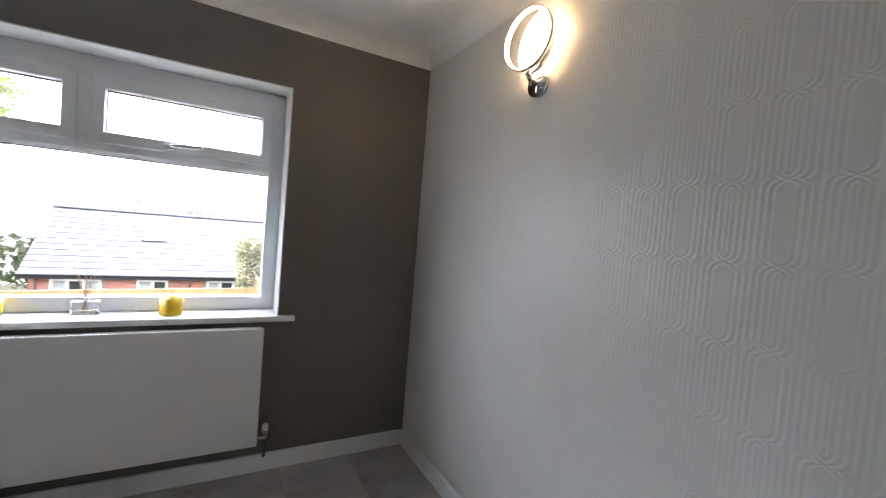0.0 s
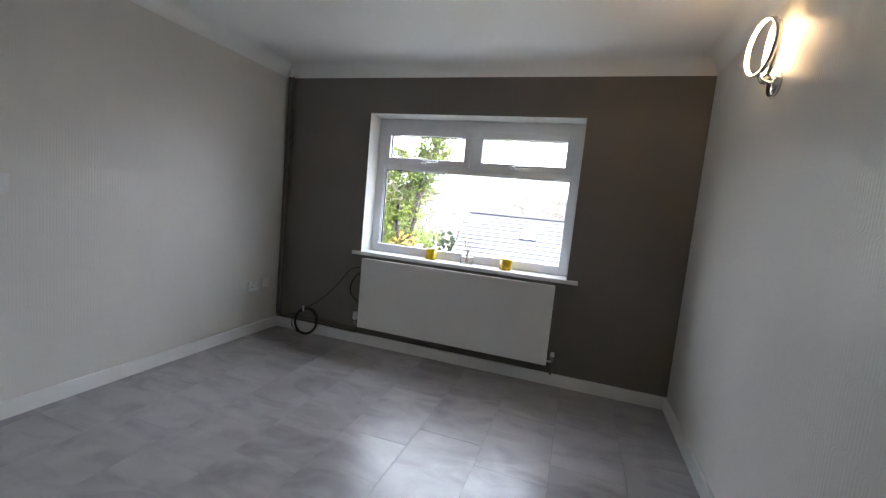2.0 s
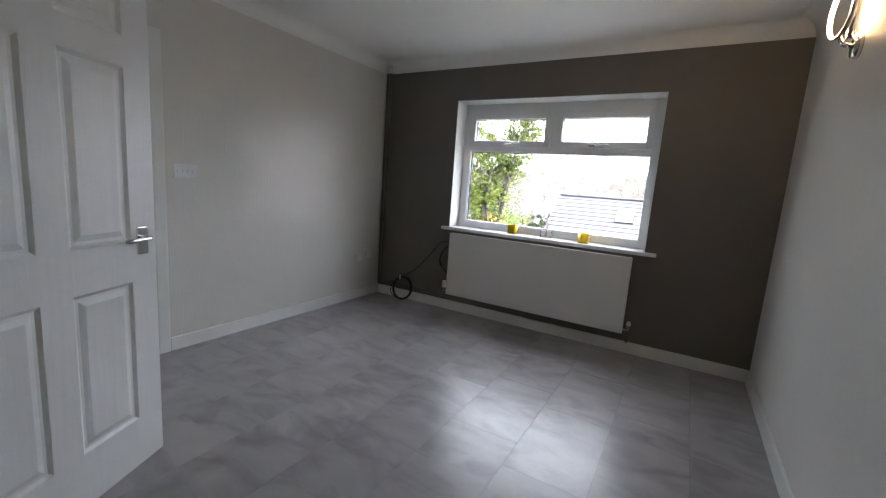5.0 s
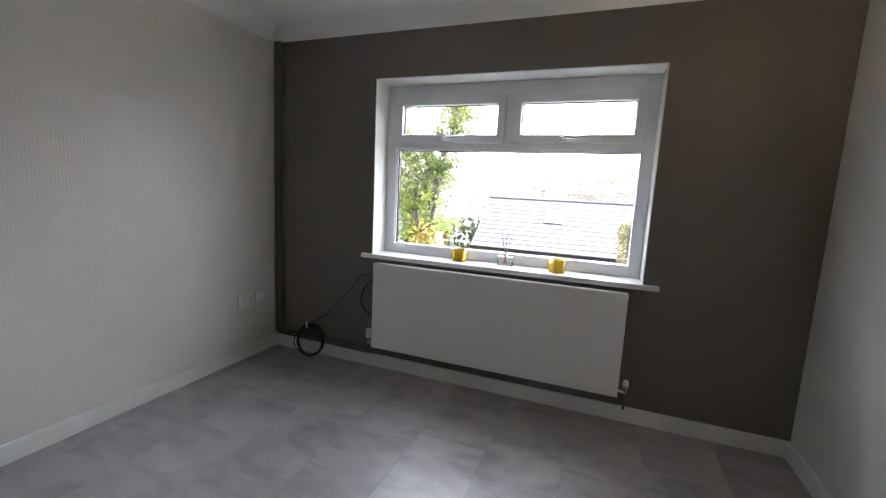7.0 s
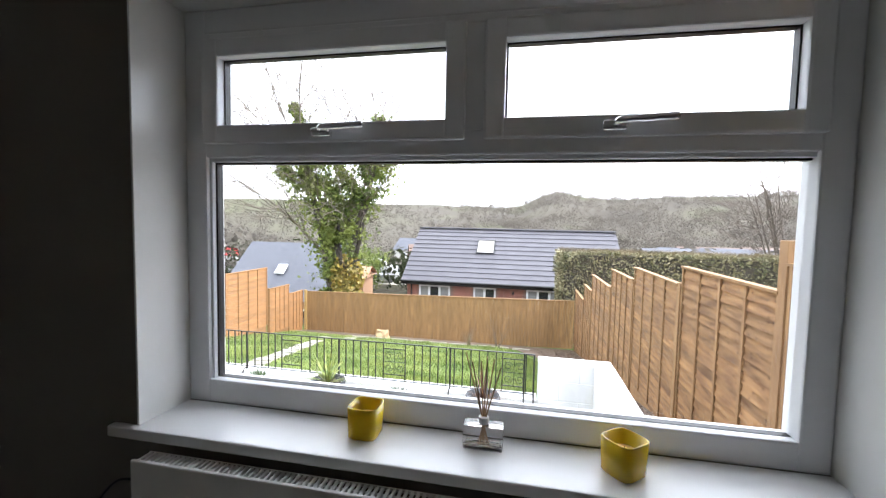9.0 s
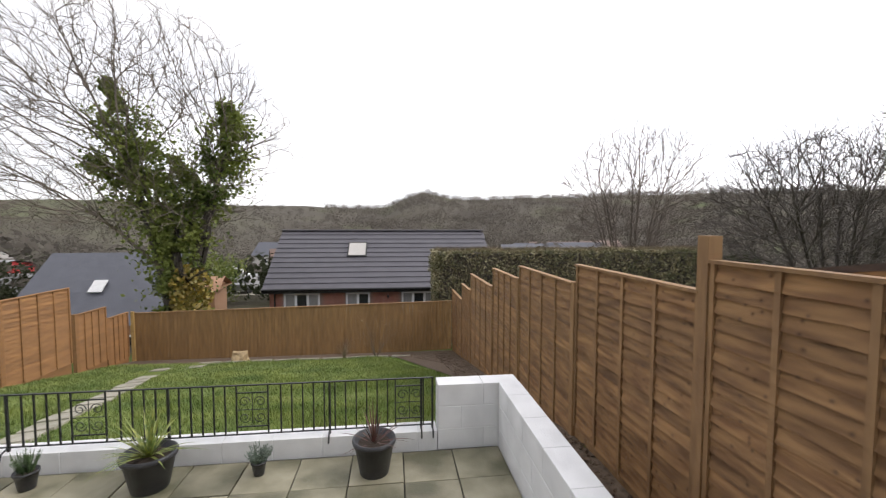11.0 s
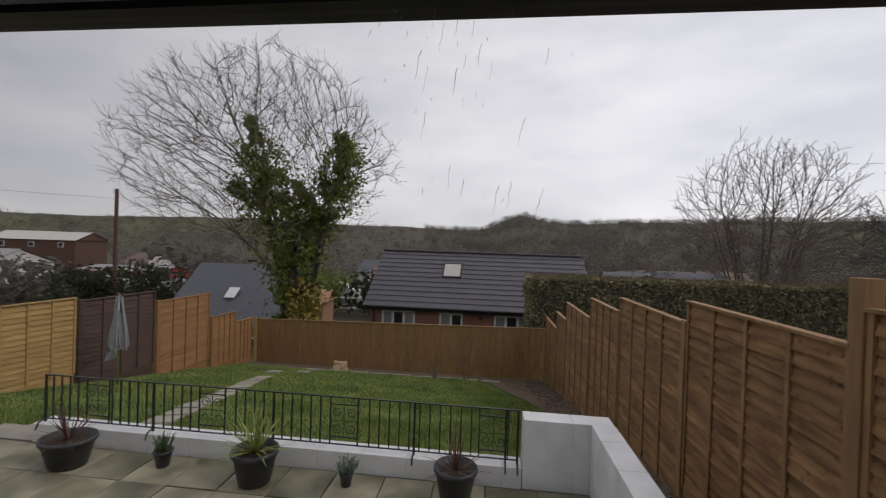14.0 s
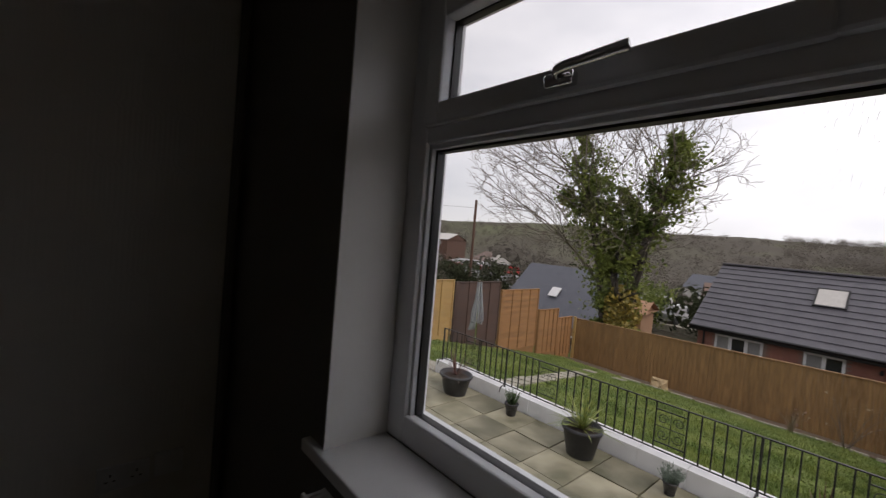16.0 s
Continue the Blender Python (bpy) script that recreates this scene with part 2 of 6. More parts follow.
def wood(name, col, col2, knots=True, piece=0.16, stretch=(8, 1.2, 8)):
    m = mat(name, col, 0.75, col2=col2, scale=2.4, bump=0.14, bscale=22, stretch=stretch, piece=piece)
    if knots:
        n, l = m.node_tree.nodes, m.node_tree.links
        b = n["Principled BSDF"]
        tc = n.new("ShaderNodeTexCoord")
        oi = n.new("ShaderNodeObjectInfo")
        ad = n.new("ShaderNodeVectorMath")
        l.new(tc.outputs["Object"], ad.inputs[0])
        sc = n.new("ShaderNodeMath")
        sc.operation = "MULTIPLY"
        sc.inputs[1].default_value = 31.0
        l.new(oi.outputs["Random"], sc.inputs[0])
        l.new(sc.outputs[0], ad.inputs[1])
        cut = n.new("ShaderNodeSeparateXYZ")
        flat = n.new("ShaderNodeCombineXYZ")
        l.new(ad.outputs[0], cut.inputs[0])
        l.new(cut.outputs["Y"], flat.inputs["X"])
        l.new(cut.outputs["Z"], flat.inputs["Y"])
        vo = n.new("ShaderNodeTexVoronoi")
        vo.voronoi_dimensions = "2D"
        vo.inputs["Scale"].default_value = 6.5
        l.new(flat.outputs[0], vo.inputs["Vector"])
        rp = n.new("ShaderNodeValToRGB")
        rp.color_ramp.elements[0].position, rp.color_ramp.elements[0].color = 0.035, (0.24, 0.18, 0.14, 1)
        rp.color_ramp.elements[1].position, rp.color_ramp.elements[1].color = 0.10, (1, 1, 1, 1)
        l.new(vo.outputs["Distance"], rp.inputs[0])
        mx = n.new("ShaderNodeMixRGB")
        mx.blend_type, mx.inputs[0].default_value = "MULTIPLY", 0.8
        src = b.inputs["Base Color"].links[0].from_socket
        l.new(src, mx.inputs[1])
        l.new(rp.outputs[0], mx.inputs[2])
        l.new(mx.outputs[0], b.inputs["Base Color"])
    return m


M_FENCE = wood("tan_fence_board", (0.365, 0.205, 0.087), (0.175, 0.088, 0.037), True, 0.24)
M_BATTEN = wood("tan_fence_batten", (0.34, 0.20, 0.092), (0.23, 0.13, 0.06), False, 0.1, (8, 8, 1.2))
M_FENCE_Y = wood("new_yellow_fence_board", (0.46, 0.30, 0.11), (0.36, 0.22, 0.08), True, 0.08)
M_FENCE_O = wood("orange_fence_board", (0.36, 0.185, 0.07), (0.24, 0.12, 0.05))
M_FENCE_D = wood("dark_brown_fence_board", (0.11, 0.062, 0.045), (0.06, 0.037, 0.03))
M_FENCE_G = wood("weathered_grey_fence_board", (0.105, 0.082, 0.062), (0.065, 0.052, 0.042))
M_BACK = wood("vertical_board", (0.33, 0.195, 0.08), (0.19, 0.11, 0.045), False, 0.12, (9, 9, 1.0))
M_BRICK = mat("red_brick", (0.33, 0.14, 0.10), 0.85, col2=(0.22, 0.09, 0.068), scale=3, bump=0.3, bscale=30, piece=0.2)
M_MORTAR = mat("mortar", (0.26, 0.20, 0.17), 0.9)
M_TILE = mat("dark_grey_roof_tile", (0.105, 0.101, 0.116), 0.5, col2=(0.080, 0.077, 0.09), scale=2, piece=0.1)
M_SLATE = mat("blue_grey_slate", (0.11, 0.115, 0.138), 0.55, col2=(0.08, 0.085, 0.103), scale=3, bump=0.3, bscale=8)
M_REDROOF = mat("brown_roof", (0.20, 0.13, 0.10), 0.7, col2=(0.13, 0.09, 0.075), scale=2)
M_PALEWALL = mat("pale_house_wall", (0.55, 0.53, 0.50), 0.8)
M_TANWALL = mat("tan_house_wall", (0.38, 0.22, 0.13), 0.85)
M_RED = mat("red_fascia", (0.45, 0.03, 0.03), 0.5)
M_TIN = mat("grey_metal_roof", (0.33, 0.33, 0.33), 0.5, col2=(0.22, 0.22, 0.22), scale=1, stretch=(1, 6, 1))
M_WINDARK = mat("dark_window_pane", (0.03, 0.033, 0.037), 0.08)
M_BLIND = mat("pale_curtain", (0.35, 0.35, 0.34), 0.8, col2=(0.2, 0.2, 0.2), scale=30, stretch=(6, 1, 0.1))
M_DRIP = mat("dried_dirt", (0.42, 0.41, 0.40), 0.8)
M_COVER = mat("grey_line_cover", (0.38, 0.40, 0.42), 0.6, col2=(0.27, 0.29, 0.31), scale=9, bump=0.4, bscale=14)
M_STONE = mat("pale_path_stone", (0.40, 0.37, 0.31), 0.8, col2=(0.26, 0.25, 0.19), scale=4, bump=0.4, bscale=40, piece=0.12)
M_STUMP = mat("pale_cut_wood", (0.48, 0.36, 0.20), 0.8, col2=(0.28, 0.2, 0.11), scale=9, bump=0.5)
M_FLUE = mat("brown_brick_stack", (0.10, 0.052, 0.035), 0.85)


# ---- mesh helpers ----
def part(name, bm, material, parent=None, label="", smooth=False):
    me = bpy.data.meshes.new(name)
    bm.to_mesh(me)
    bm.free()
    if smooth:
        me.polygons.foreach_set("use_smooth", [True] * len(me.polygons))
    me.materials.append(material)
    ob = new(name, me)
    ob.parent = parent
    if label:
        ob["label"] = label
    return ob


def share(name, me, parent, m):
    ob = new(name, me)
    ob.parent = parent
    ob.matrix_local = m
    return ob


def thing(name, m, label, category, group="", kind=""):
    ob = new(name)
    ob.matrix_world = m
    ob.empty_display_size = 0.1
    return tagged(ob, label, category, group, kind)


def add_box(bm, x0, x1, y0, y1, z0, z1, bevel=0.0):
    r = bmesh.ops.create_cube(bm, size=1, matrix=Matrix.Translation(((x0 + x1) / 2, (y0 + y1) / 2, (z0 + z1) / 2)) @ Matrix.Diagonal((x1 - x0, y1 - y0, z1 - z0, 1)))
    if bevel:
        es = list({e for v in r["verts"] for e in v.link_edges})
        bmesh.ops.bevel(bm, geom=es, offset=bevel, segments=2, affect="EDGES", profile=0.6)
    return bm


def box(x0, x1, y0, y1, z0, z1, bevel=0.0):
    return add_box(bmesh.new(), x0, x1, y0, y1, z0, z1, bevel)


def lathe(profile, seg=24, sx=1.0, sy=1.0):
    bm = bmesh.new()
    rings = []
    for r, z in profile:
        rings.append([bm.verts.new((r * sx * math.cos(2 * math.pi * i / seg), r * sy * math.sin(2 * math.pi * i / seg), z)) for i in range(seg)])
    for a, b in zip(rings, rings[1:]):
        for i in range(seg):
            bm.faces.new((a[i], a[(i + 1) % seg], b[(i + 1) % seg], b[i]))
    bm.faces.new(rings[0][::-1])
    bm.faces.new(rings[-1])
    return bm


def add_tube(bm, pts, r, seg=8, r1=None):
    """A round tube along points, tapering from r to r1."""
    r1 = r if r1 is None else r1
    pts = [Vector(p) for p in pts]
    rings = []
    for i, p in enumerate(pts):
        d = (pts[min(i + 1, len(pts) - 1)] - pts[max(i - 1, 0)]).normalized()
        a = d.orthogonal().normalized()
        if rings:
            a = (prev - d * prev.dot(d)).normalized()
        prev = a
        b = d.cross(a)
        rr = r + (r1 - r) * i / max(1, len(pts) - 1)
        rings.append([bm.verts.new(p + (a * math.cos(2 * math.pi * k / seg) + b * math.sin(2 * math.pi * k / seg)) * rr) for k in range(seg)])
    for a, b in zip(rings, rings[1:]):
        for i in range(seg):
            bm.faces.new((a[i], a[(i + 1) % seg], b[(i + 1) % seg], b[i]))
    bm.faces.new(rings[0][::-1])
    bm.faces.new(rings[-1])
    return bm


def tube(pts, r, seg=8, r1=None):
    return add_tube(bmesh.new(), pts, r, seg, r1)


def bow(pts, n=10):
    """A smooth line through points."""
    p = [Vector(q) for q in pts]
    p = [p[0] * 2 - p[1]] + p + [p[-1] * 2 - p[-2]]
    out = []
    for i in range(1, len(p) - 2):
        for k in range(n):
            t = k / n
            out.append(0.5 * (2 * p[i] + (p[i + 1] - p[i - 1]) * t + (2 * p[i - 1] - 5 * p[i] + 4 * p[i + 1] - p[i + 2]) * t * t + (3 * p[i] - p[i - 1] - 3 * p[i + 1] + p[i + 2]) * t ** 3))
    return out + [p[-2]]


def raw(name, verts, faces, material, parent=None, label="", smooth=False):
    me = bpy.data.meshes.new(name)
    me.from_pydata(verts, [], faces)
    if smooth:
        me.polygons.foreach_set("use_smooth", [True] * len(me.polygons))
    me.materials.append(material)
    ob = new(name, me)
    ob.parent = parent
    if label:
        ob["label"] = label
    return ob


def leaf_cards(points, size, rng, squash=0.5):
    """Many small folded leaves, each two triangles, round the given points."""
    vs, fs = [], []
    for p in points:
        a = Vector((rng.gauss(0, 1), rng.gauss(0, 1), rng.gauss(0, 1))).normalized()
        b = a.orthogonal().normalized()
        b.rotate(Matrix.Rotation(rng.random() * 6.28, 3, a))
        s = size * (0.6 + 0.8 * rng.random())
        p = Vector(p)
        k = len(vs)
        vs += [p - a * s, p + b * s * squash, p + a * s, p - b * s * squash + a.cross(b) * s * 0.3]
        fs += [(k, k + 1, k + 2), (k, k + 2, k + 3)]
    return vs, fs


def bare_tree(rng, base, height, spread, levels=5, stems=1, kids=4, lean=0.25, r0=None, up=0.35, arch=0.0):
    """Tapered limbs in one list: verts, faces, and the tips and mid points of the twigs."""
    vs, fs, nodes = [], [], []

    def limb(p, d, length, r, lev):
        seg = 6 if lev < 2 else (4 if lev == 2 else 3)
        steps = 5 if lev < 3 else 3
        ring0 = None
        pts = [p.copy()]
        for s in range(steps + 1):
            rr = r * (1 - 0.62 * s / steps)
            a = d.orthogonal().normalized()
            b = d.cross(a)
            k = len(vs)
            vs.extend(p + (a * math.cos(6.2832 * i / seg) + b * math.sin(6.2832 * i / seg)) * rr for i in range(seg))
            if ring0 is not None:
                for i in range(seg):
                    fs.append((ring0 + i, ring0 + (i + 1) % seg, k + (i + 1) % seg, k + i))
            ring0 = k
            if s < steps:
                wob = Vector((rng.gauss(0, 1), rng.gauss(0, 1), rng.gauss(0, 0.7))) * (0.10 + 0.04 * lev)
                d = (d + wob + Vector((0, 0, up * 0.15 - arch * 0.05 * lev))).normalized()
                p = p + d * length / steps
                pts.append(p.copy())
        nodes.append((lev, pts))
        if lev >= levels:
            return
        n = kids + (1 if rng.random() < 0.5 else 0)
        for i in range(n):
            t = 0.35 + 0.65 * (i + rng.random() * 0.7) / n
            q = pts[min(len(pts) - 1, int(t * steps))]
            out = Vector((rng.gauss(0, 1), rng.gauss(0, 1), rng.gauss(0, 0.5))).normalized()
            nd = (d * (0.75 if lev else 0.55) + out * spread + Vector((0, 0, up * 0.4))).normalized()
            limb(q, nd, length * rng.uniform(0.5, 0.75), r * 0.42, lev + 1)
    for s in range(stems):
        d = Vector((rng.gauss(0, lean), rng.gauss(0, lean), 1)).normalized() if stems > 1 else Vector((rng.gauss(0, 0.05), rng.gauss(0, 0.05), 1)).normalized()
        limb(Vector(base), d, height * (0.5 if stems == 1 else 0.55), (r0 or height * 0.02), 0)
    return vs, fs, nodes


def grow_crown(seed, lines, centre, radii, n, floor_z, step_len, kill, tip, hollow, wander, pull=0.75):
    """Branches that grow from stem lines towards points spread through an uneven ellipsoid."""
    rs = np.random.RandomState(seed)
    goal = []
    while len(goal) < n:
        d = rs.normal(size=3)
        d /= np.linalg.norm(d)
        q = (hollow ** 3 + (1 - hollow ** 3) * rs.rand()) ** (1 / 3)
        lump = 1.0 + 0.16 * noise.noise(Vector(d * 2.3) + Vector((seed, 0, 0)))
        p = np.array(centre) + d * q * lump * np.array(radii)
        if p[2] > floor_z:
            goal.append(p)
    goal = np.array(goal)
    focus = np.array((centre[0] * 0.5, centre[1], floor_z - 1.5))
    pos, par = [], []
    for a, b in lines:
        a, b = np.array(a, float), np.array(b, float)
        m = max(2, int(np.linalg.norm(b - a) / step_len))
        for k in range(m + 1):
            pos.append(a + (b - a) * k / m)
            par.append(len(pos) - 2 if k else -1)
    best, near = np.full(n, 1e9), np.zeros(n, int)
    live, done = np.ones(n, bool), 0
    for _ in range(90):
        for k in range(done, len(pos)):
            d = np.linalg.norm(goal - pos[k], axis=1)
            m = d < best
            best[m], near[m] = d[m], k
        done = len(pos)
        live &= (best > kill) & (np.bincount([p for p in par if p >= 0], minlength=len(pos))[near] < 4)
        if not live.any():
            break
        for k in np.unique(near[live]):
            g = goal[live & (near == k)] - pos[k]
            g /= np.linalg.norm(g, axis=1)[:, None]
            d = g.mean(axis=0) + rs.normal(size=3) * wander
            if par[k] >= 0:
                back = pos[k] - pos[par[k]]
                d += 0.35 * back / (np.linalg.norm(back) + 1e-6)
            out = pos[k] - focus
            d += pull * out / (np.linalg.norm(out) + 1e-6)
            pos.append(pos[k] + step_len * d / (np.linalg.norm(d) + 1e-6))
            par.append(int(k))
    area = np.zeros(len(pos))
    for k in range(len(pos) - 1, -1, -1):
        area[k] = max(area[k], tip ** 2.5)
        if par[k] >= 0:
            area[par[k]] += area[k]
    rad = area ** 0.4
    # short side twigs and forked tips on the thin wood
    kids = np.bincount([p for p in par if p >= 0], minlength=len(pos))
    for k in range(len(pos)):
        if par[k] < 0 or rad[k] > tip * 2.6:
            continue
        d = pos[k] - pos[par[k]]
        d /= np.linalg.norm(d) + 1e-6
        for _ in range(2 if kids[k] == 0 else 1):
            out = pos[k] - focus
            e = 0.6 * d + 0.6 * out / (np.linalg.norm(out) + 1e-6) + rs.normal(size=3) * 0.42
            e /= np.linalg.norm(e)
            ln = step_len * rs.uniform(0.8, 2.2)
            q = pos[k] + e * ln * 0.5
            e2 = e + rs.normal(size=3) * 0.25
            for p, b in ((q, k), (q + e2 * ln * 0.5, len(pos))):
                pos.append(p)
                par.append(b)
    rad = np.concatenate([rad, np.full(len(pos) - len(rad), tip * 0.75)])
    vs, fs = [], []
    for k in range(len(pos)):
        if par[k] < 0:
            continue
        a, b = Vector(pos[par[k]]), Vector(pos[k])
        d = (b - a).normalized()
        u = d.orthogonal().normalized()
        w = d.cross(u)
        seg = 5 if rad[k] > 0.05 else 3
        k0 = len(vs)
        for p, r in ((a - d * rad[k] * 0.3, min(rad[par[k]], rad[k] * 1.25)), (b, rad[k])):
            vs.extend(p + (u * math.cos(6.2832 * i / seg) + w * math.sin(6.2832 * i / seg)) * r for i in range(seg))
        fs.extend((k0 + i, k0 + (i + 1) % seg, k0 + seg + (i + 1) % seg, k0 + seg + i) for i in range(seg))
    return vs, fs


# ---- room shell ----
W, BACK, CEIL, FZ = 3.327, -4.6, 2.40, 0.036
WX0, WX1, WZ0, WZ1, WT = 0.846, 2.564, 0.848, 2.014, 0.236   # window opening and wall thickness
DY0, DY1, DH = -2.97, -2.187, 1.96                            # kitchen doorway in the side wall


def setting(name, bm, material, label, category):
    return tagged(part(name, bm, material), label, category, "", "structure")


bm = bmesh.new()
add_box(bm, -0.1, WX0, 0, WT, -0.3, 2.6)
add_box(bm, WX1, W + 0.1, 0, WT, -0.3, 2.6)
add_box(bm, WX0, WX1, 0, WT, -0.3, WZ0 - 0.03)
add_box(bm, WX0, WX1, 0, WT, WZ1, 2.6)
setting("wall_north", bm, M_BROWN, "dark taupe brown painted wall around the window", "wall")
setting("wall_east", box(W, W + 0.12, BACK, 0, -0.3, 2.6), M_PAPER_Y, "pale grey embossed wallpaper wall with nested cell pattern", "wall")
bm = bmesh.new()
add_box(bm, -0.12, 0, DY1, 0, -0.3, 2.6)
add_box(bm, -0.12, 0, BACK, DY0, -0.3, 2.6)
add_box(bm, -0.12, 0, DY0, DY1, DH, 2.6)
setting("wall_west", bm, M_PAPER_Y, "pale grey embossed wallpaper wall with a kitchen doorway", "wall")
setting("wall_south", box(-0.12, W + 0.12, BACK - 0.1, BACK, -0.3, 2.6), M_PLAIN, "plain pale grey rear wall", "wall")
setting("wall_nib", box(0, 1.36, -3.5, -3.38, 0, 2.4), M_PLAIN, "short plain wall that carries the panelled door", "wall")
setting("ceiling", box(-0.12, W + 0.12, BACK - 0.1, WT, CEIL, CEIL + 0.15), M_CEIL, "white painted plaster ceiling", "ceiling")


def coving(name, p, q, inward):
    """Concave plaster coving along a wall from p to q."""
    bm = bmesh.new()
    n, r = 8, 0.10
    prof = [(0, 0)] + [(r - r * math.cos(a), r * math.sin(a)) for a in [math.pi / 2 * i / n for i in range(n + 1)]][1:-1] + [(r, r)]
    prof = [(u, v) for u, v in prof]
    rows = []
    for e in (p, q):
        rows.append([bm.verts.new((e[0] + inward[0] * (u + 0.002), e[1] + inward[1] * (u + 0.002), CEIL - r + v)) for u, v in prof])
    for i in range(len(prof) - 1):
        bm.faces.new((rows[0][i], rows[0][i + 1], rows[1][i + 1], rows[1][i]))
    ob = setting(name, bm, M_CEIL, "white concave plaster coving under the ceiling", "coving")
    ob.data.polygons.foreach_set("use_smooth", [True] * len(ob.data.polygons))


coving("trim_north", (0, 0), (W, 0), (0, -1))
coving("trim_east", (W, 0), (W, BACK), (-1, 0))
coving("trim_west", (0, 0), (0, BACK), (1, 0))


def skirting(name, x0, x1, y0, y1):
    setting(name, box(x0, x1, y0, y1, FZ - 0.003, 0.126, 0.006), M_GLOSS, "white gloss skirting board along the wall", "skirting")


skirting("baseboard_north", 0.018, W - 0.018, -0.018, 0)
skirting("baseboard_east", W - 0.018, W, BACK, 0)
skirting("baseboard_west", 0, 0.018, DY1 + 0.07, 0)
skirting("baseboard_nib", 0.018, 1.30, -3.38, -3.362)

# window reveal lining, plaster painted white
bm = bmesh.new()
add_box(bm, WX0 - 0.002, WX0 + 0.004, -0.002, 0.18, WZ0, WZ1)
add_box(bm, WX1 - 0.004, WX1 + 0.002, -0.002, 0.18, WZ0, WZ1)
add_box(bm, WX0 - 0.002, WX1 + 0.002, -0.002, 0.18, WZ1 - 0.004, WZ1 + 0.002)
setting("window_reveal", bm, M_GLOSS, "white painted window reveal lining", "reveal")

# ---- window ----
win = thing("window_1", pose(0, 0, 0), "white PVC window with two top casements over one pane", "window", "", "structure")
FY0, FY1 = 0.17, 0.242


def frame_ring(x0, x1, z0, z1, t, y0, y1, bevel=0.006):
    """Four mitre-less bars round an opening."""
    bm = bmesh.new()
    add_box(bm, x0, x0 + t, y0, y1, z0, z1, bevel)
    add_box(bm, x1 - t, x1, y0, y1, z0, z1, bevel)
    add_box(bm, x0 + t - 0.004, x1 - t + 0.004, y0 + 0.001, y1 - 0.001, z0, z0 + t, bevel)
    add_box(bm, x0 + t - 0.004, x1 - t + 0.004, y0 + 0.001, y1 - 0.001, z1 - t, z1, bevel)
    return bm


part("window_frame", frame_ring(WX0 + 0.004, WX1 - 0.004, WZ0, WZ1 - 0.004, 0.070, FY0, FY1), M_PVC, win)
part("head_bar", box(0.905, 2.505, FY0 + 0.001, FY1 - 0.001, 1.918, 1.944, 0.005), M_PVC, win)
part("transom", box(0.90, 2.52, FY0 + 0.002, FY1 - 0.002, 1.588, 1.652, 0.006), M_PVC, win)
part("mullion", box(1.682, 1.746, FY0 + 0.003, FY1 - 0.003, 1.648, 1.958, 0.006), M_PVC, win)
part("glazing_bead", frame_ring(0.913, 2.522, 0.898, 1.592, 0.016, FY0 + 0.012, FY1 - 0.01, 0.004), M_PVC, win)
part("gasket", frame_ring(0.927, 2.510, 0.912, 1.578, 0.007, 0.196, 0.222, 0.0), M_GASKET, win)
pane = part("pane", box(0.930, 2.507, 0.206, 0.212, 0.915, 1.575), M_PANE, win)
pane.visible_shadow = False
for cx0, cx1, hx in ((0.913, 1.690, 1.30), (1.738, 2.500, 2.05)):
    cas = part("casement", frame_ring(cx0, cx1, 1.626, 1.925, 0.053, FY0 - 0.012, FY1 - 0.012, 0.007), M_PVC, win)
    part("gasket", frame_ring(cx0 + 0.050, cx1 - 0.050, 1.676, 1.875, 0.007, 0.190, 0.214, 0.0), M_GASKET, cas)
    g = part("pane", box(cx0 + 0.053, cx1 - 0.053, 0.200, 0.206, 1.679, 1.872), M_PANE, cas)
    g.visible_shadow = False
    hb = bmesh.new()
    add_box(hb, hx - 0.028, hx + 0.028, 0.134, 0.158, 1.636, 1.660, 0.007)
    add_tube(hb, bow([(hx, 0.138, 1.652), (hx + 0.012, 0.120, 1.656), (hx + 0.06, 0.116, 1.657), (hx + 0.115, 0.117, 1.660), (hx + 0.128, 0.119, 1.661)], 5), 0.008, 8, 0.0095)
    part("handle", hb, M_CHROME, cas, "slim chrome casement handle", True)
setting("window_sill", box(0.767, 2.646, -0.022, 0.172, 0.818, 0.848, 0.005), M_SILL, "white window board projecting over the radiator", "sill")
setting("outer_sill", box(WX0, WX1, 0.243, 0.31, 0.80, 0.872, 0.01), M_PVC, "white outer window sill", "sill")

# dried drips and specks on the pane
rng = random.Random(9)
for i in range(52):
    z = 1.572 - 0.11 * rng.random() ** 1.5
    x = 1.648 + rng.gauss(0, 0.026) - (z - 1.57) * 0.25
    ln = rng.choice((0.0015, 0.002, 0.003, 0.005, 0.010, 0.016))
    pts = [(x + rng.gauss(0, 0.0004) - 0.15 * ln * k / 5, 0.2055, max(1.40, z - ln * k / 5)) for k in range(6)]
    part("dried_drip", tube(pts, rng.uniform(0.00008, 0.00020), 4, 0.00005), M_DRIP, pane)

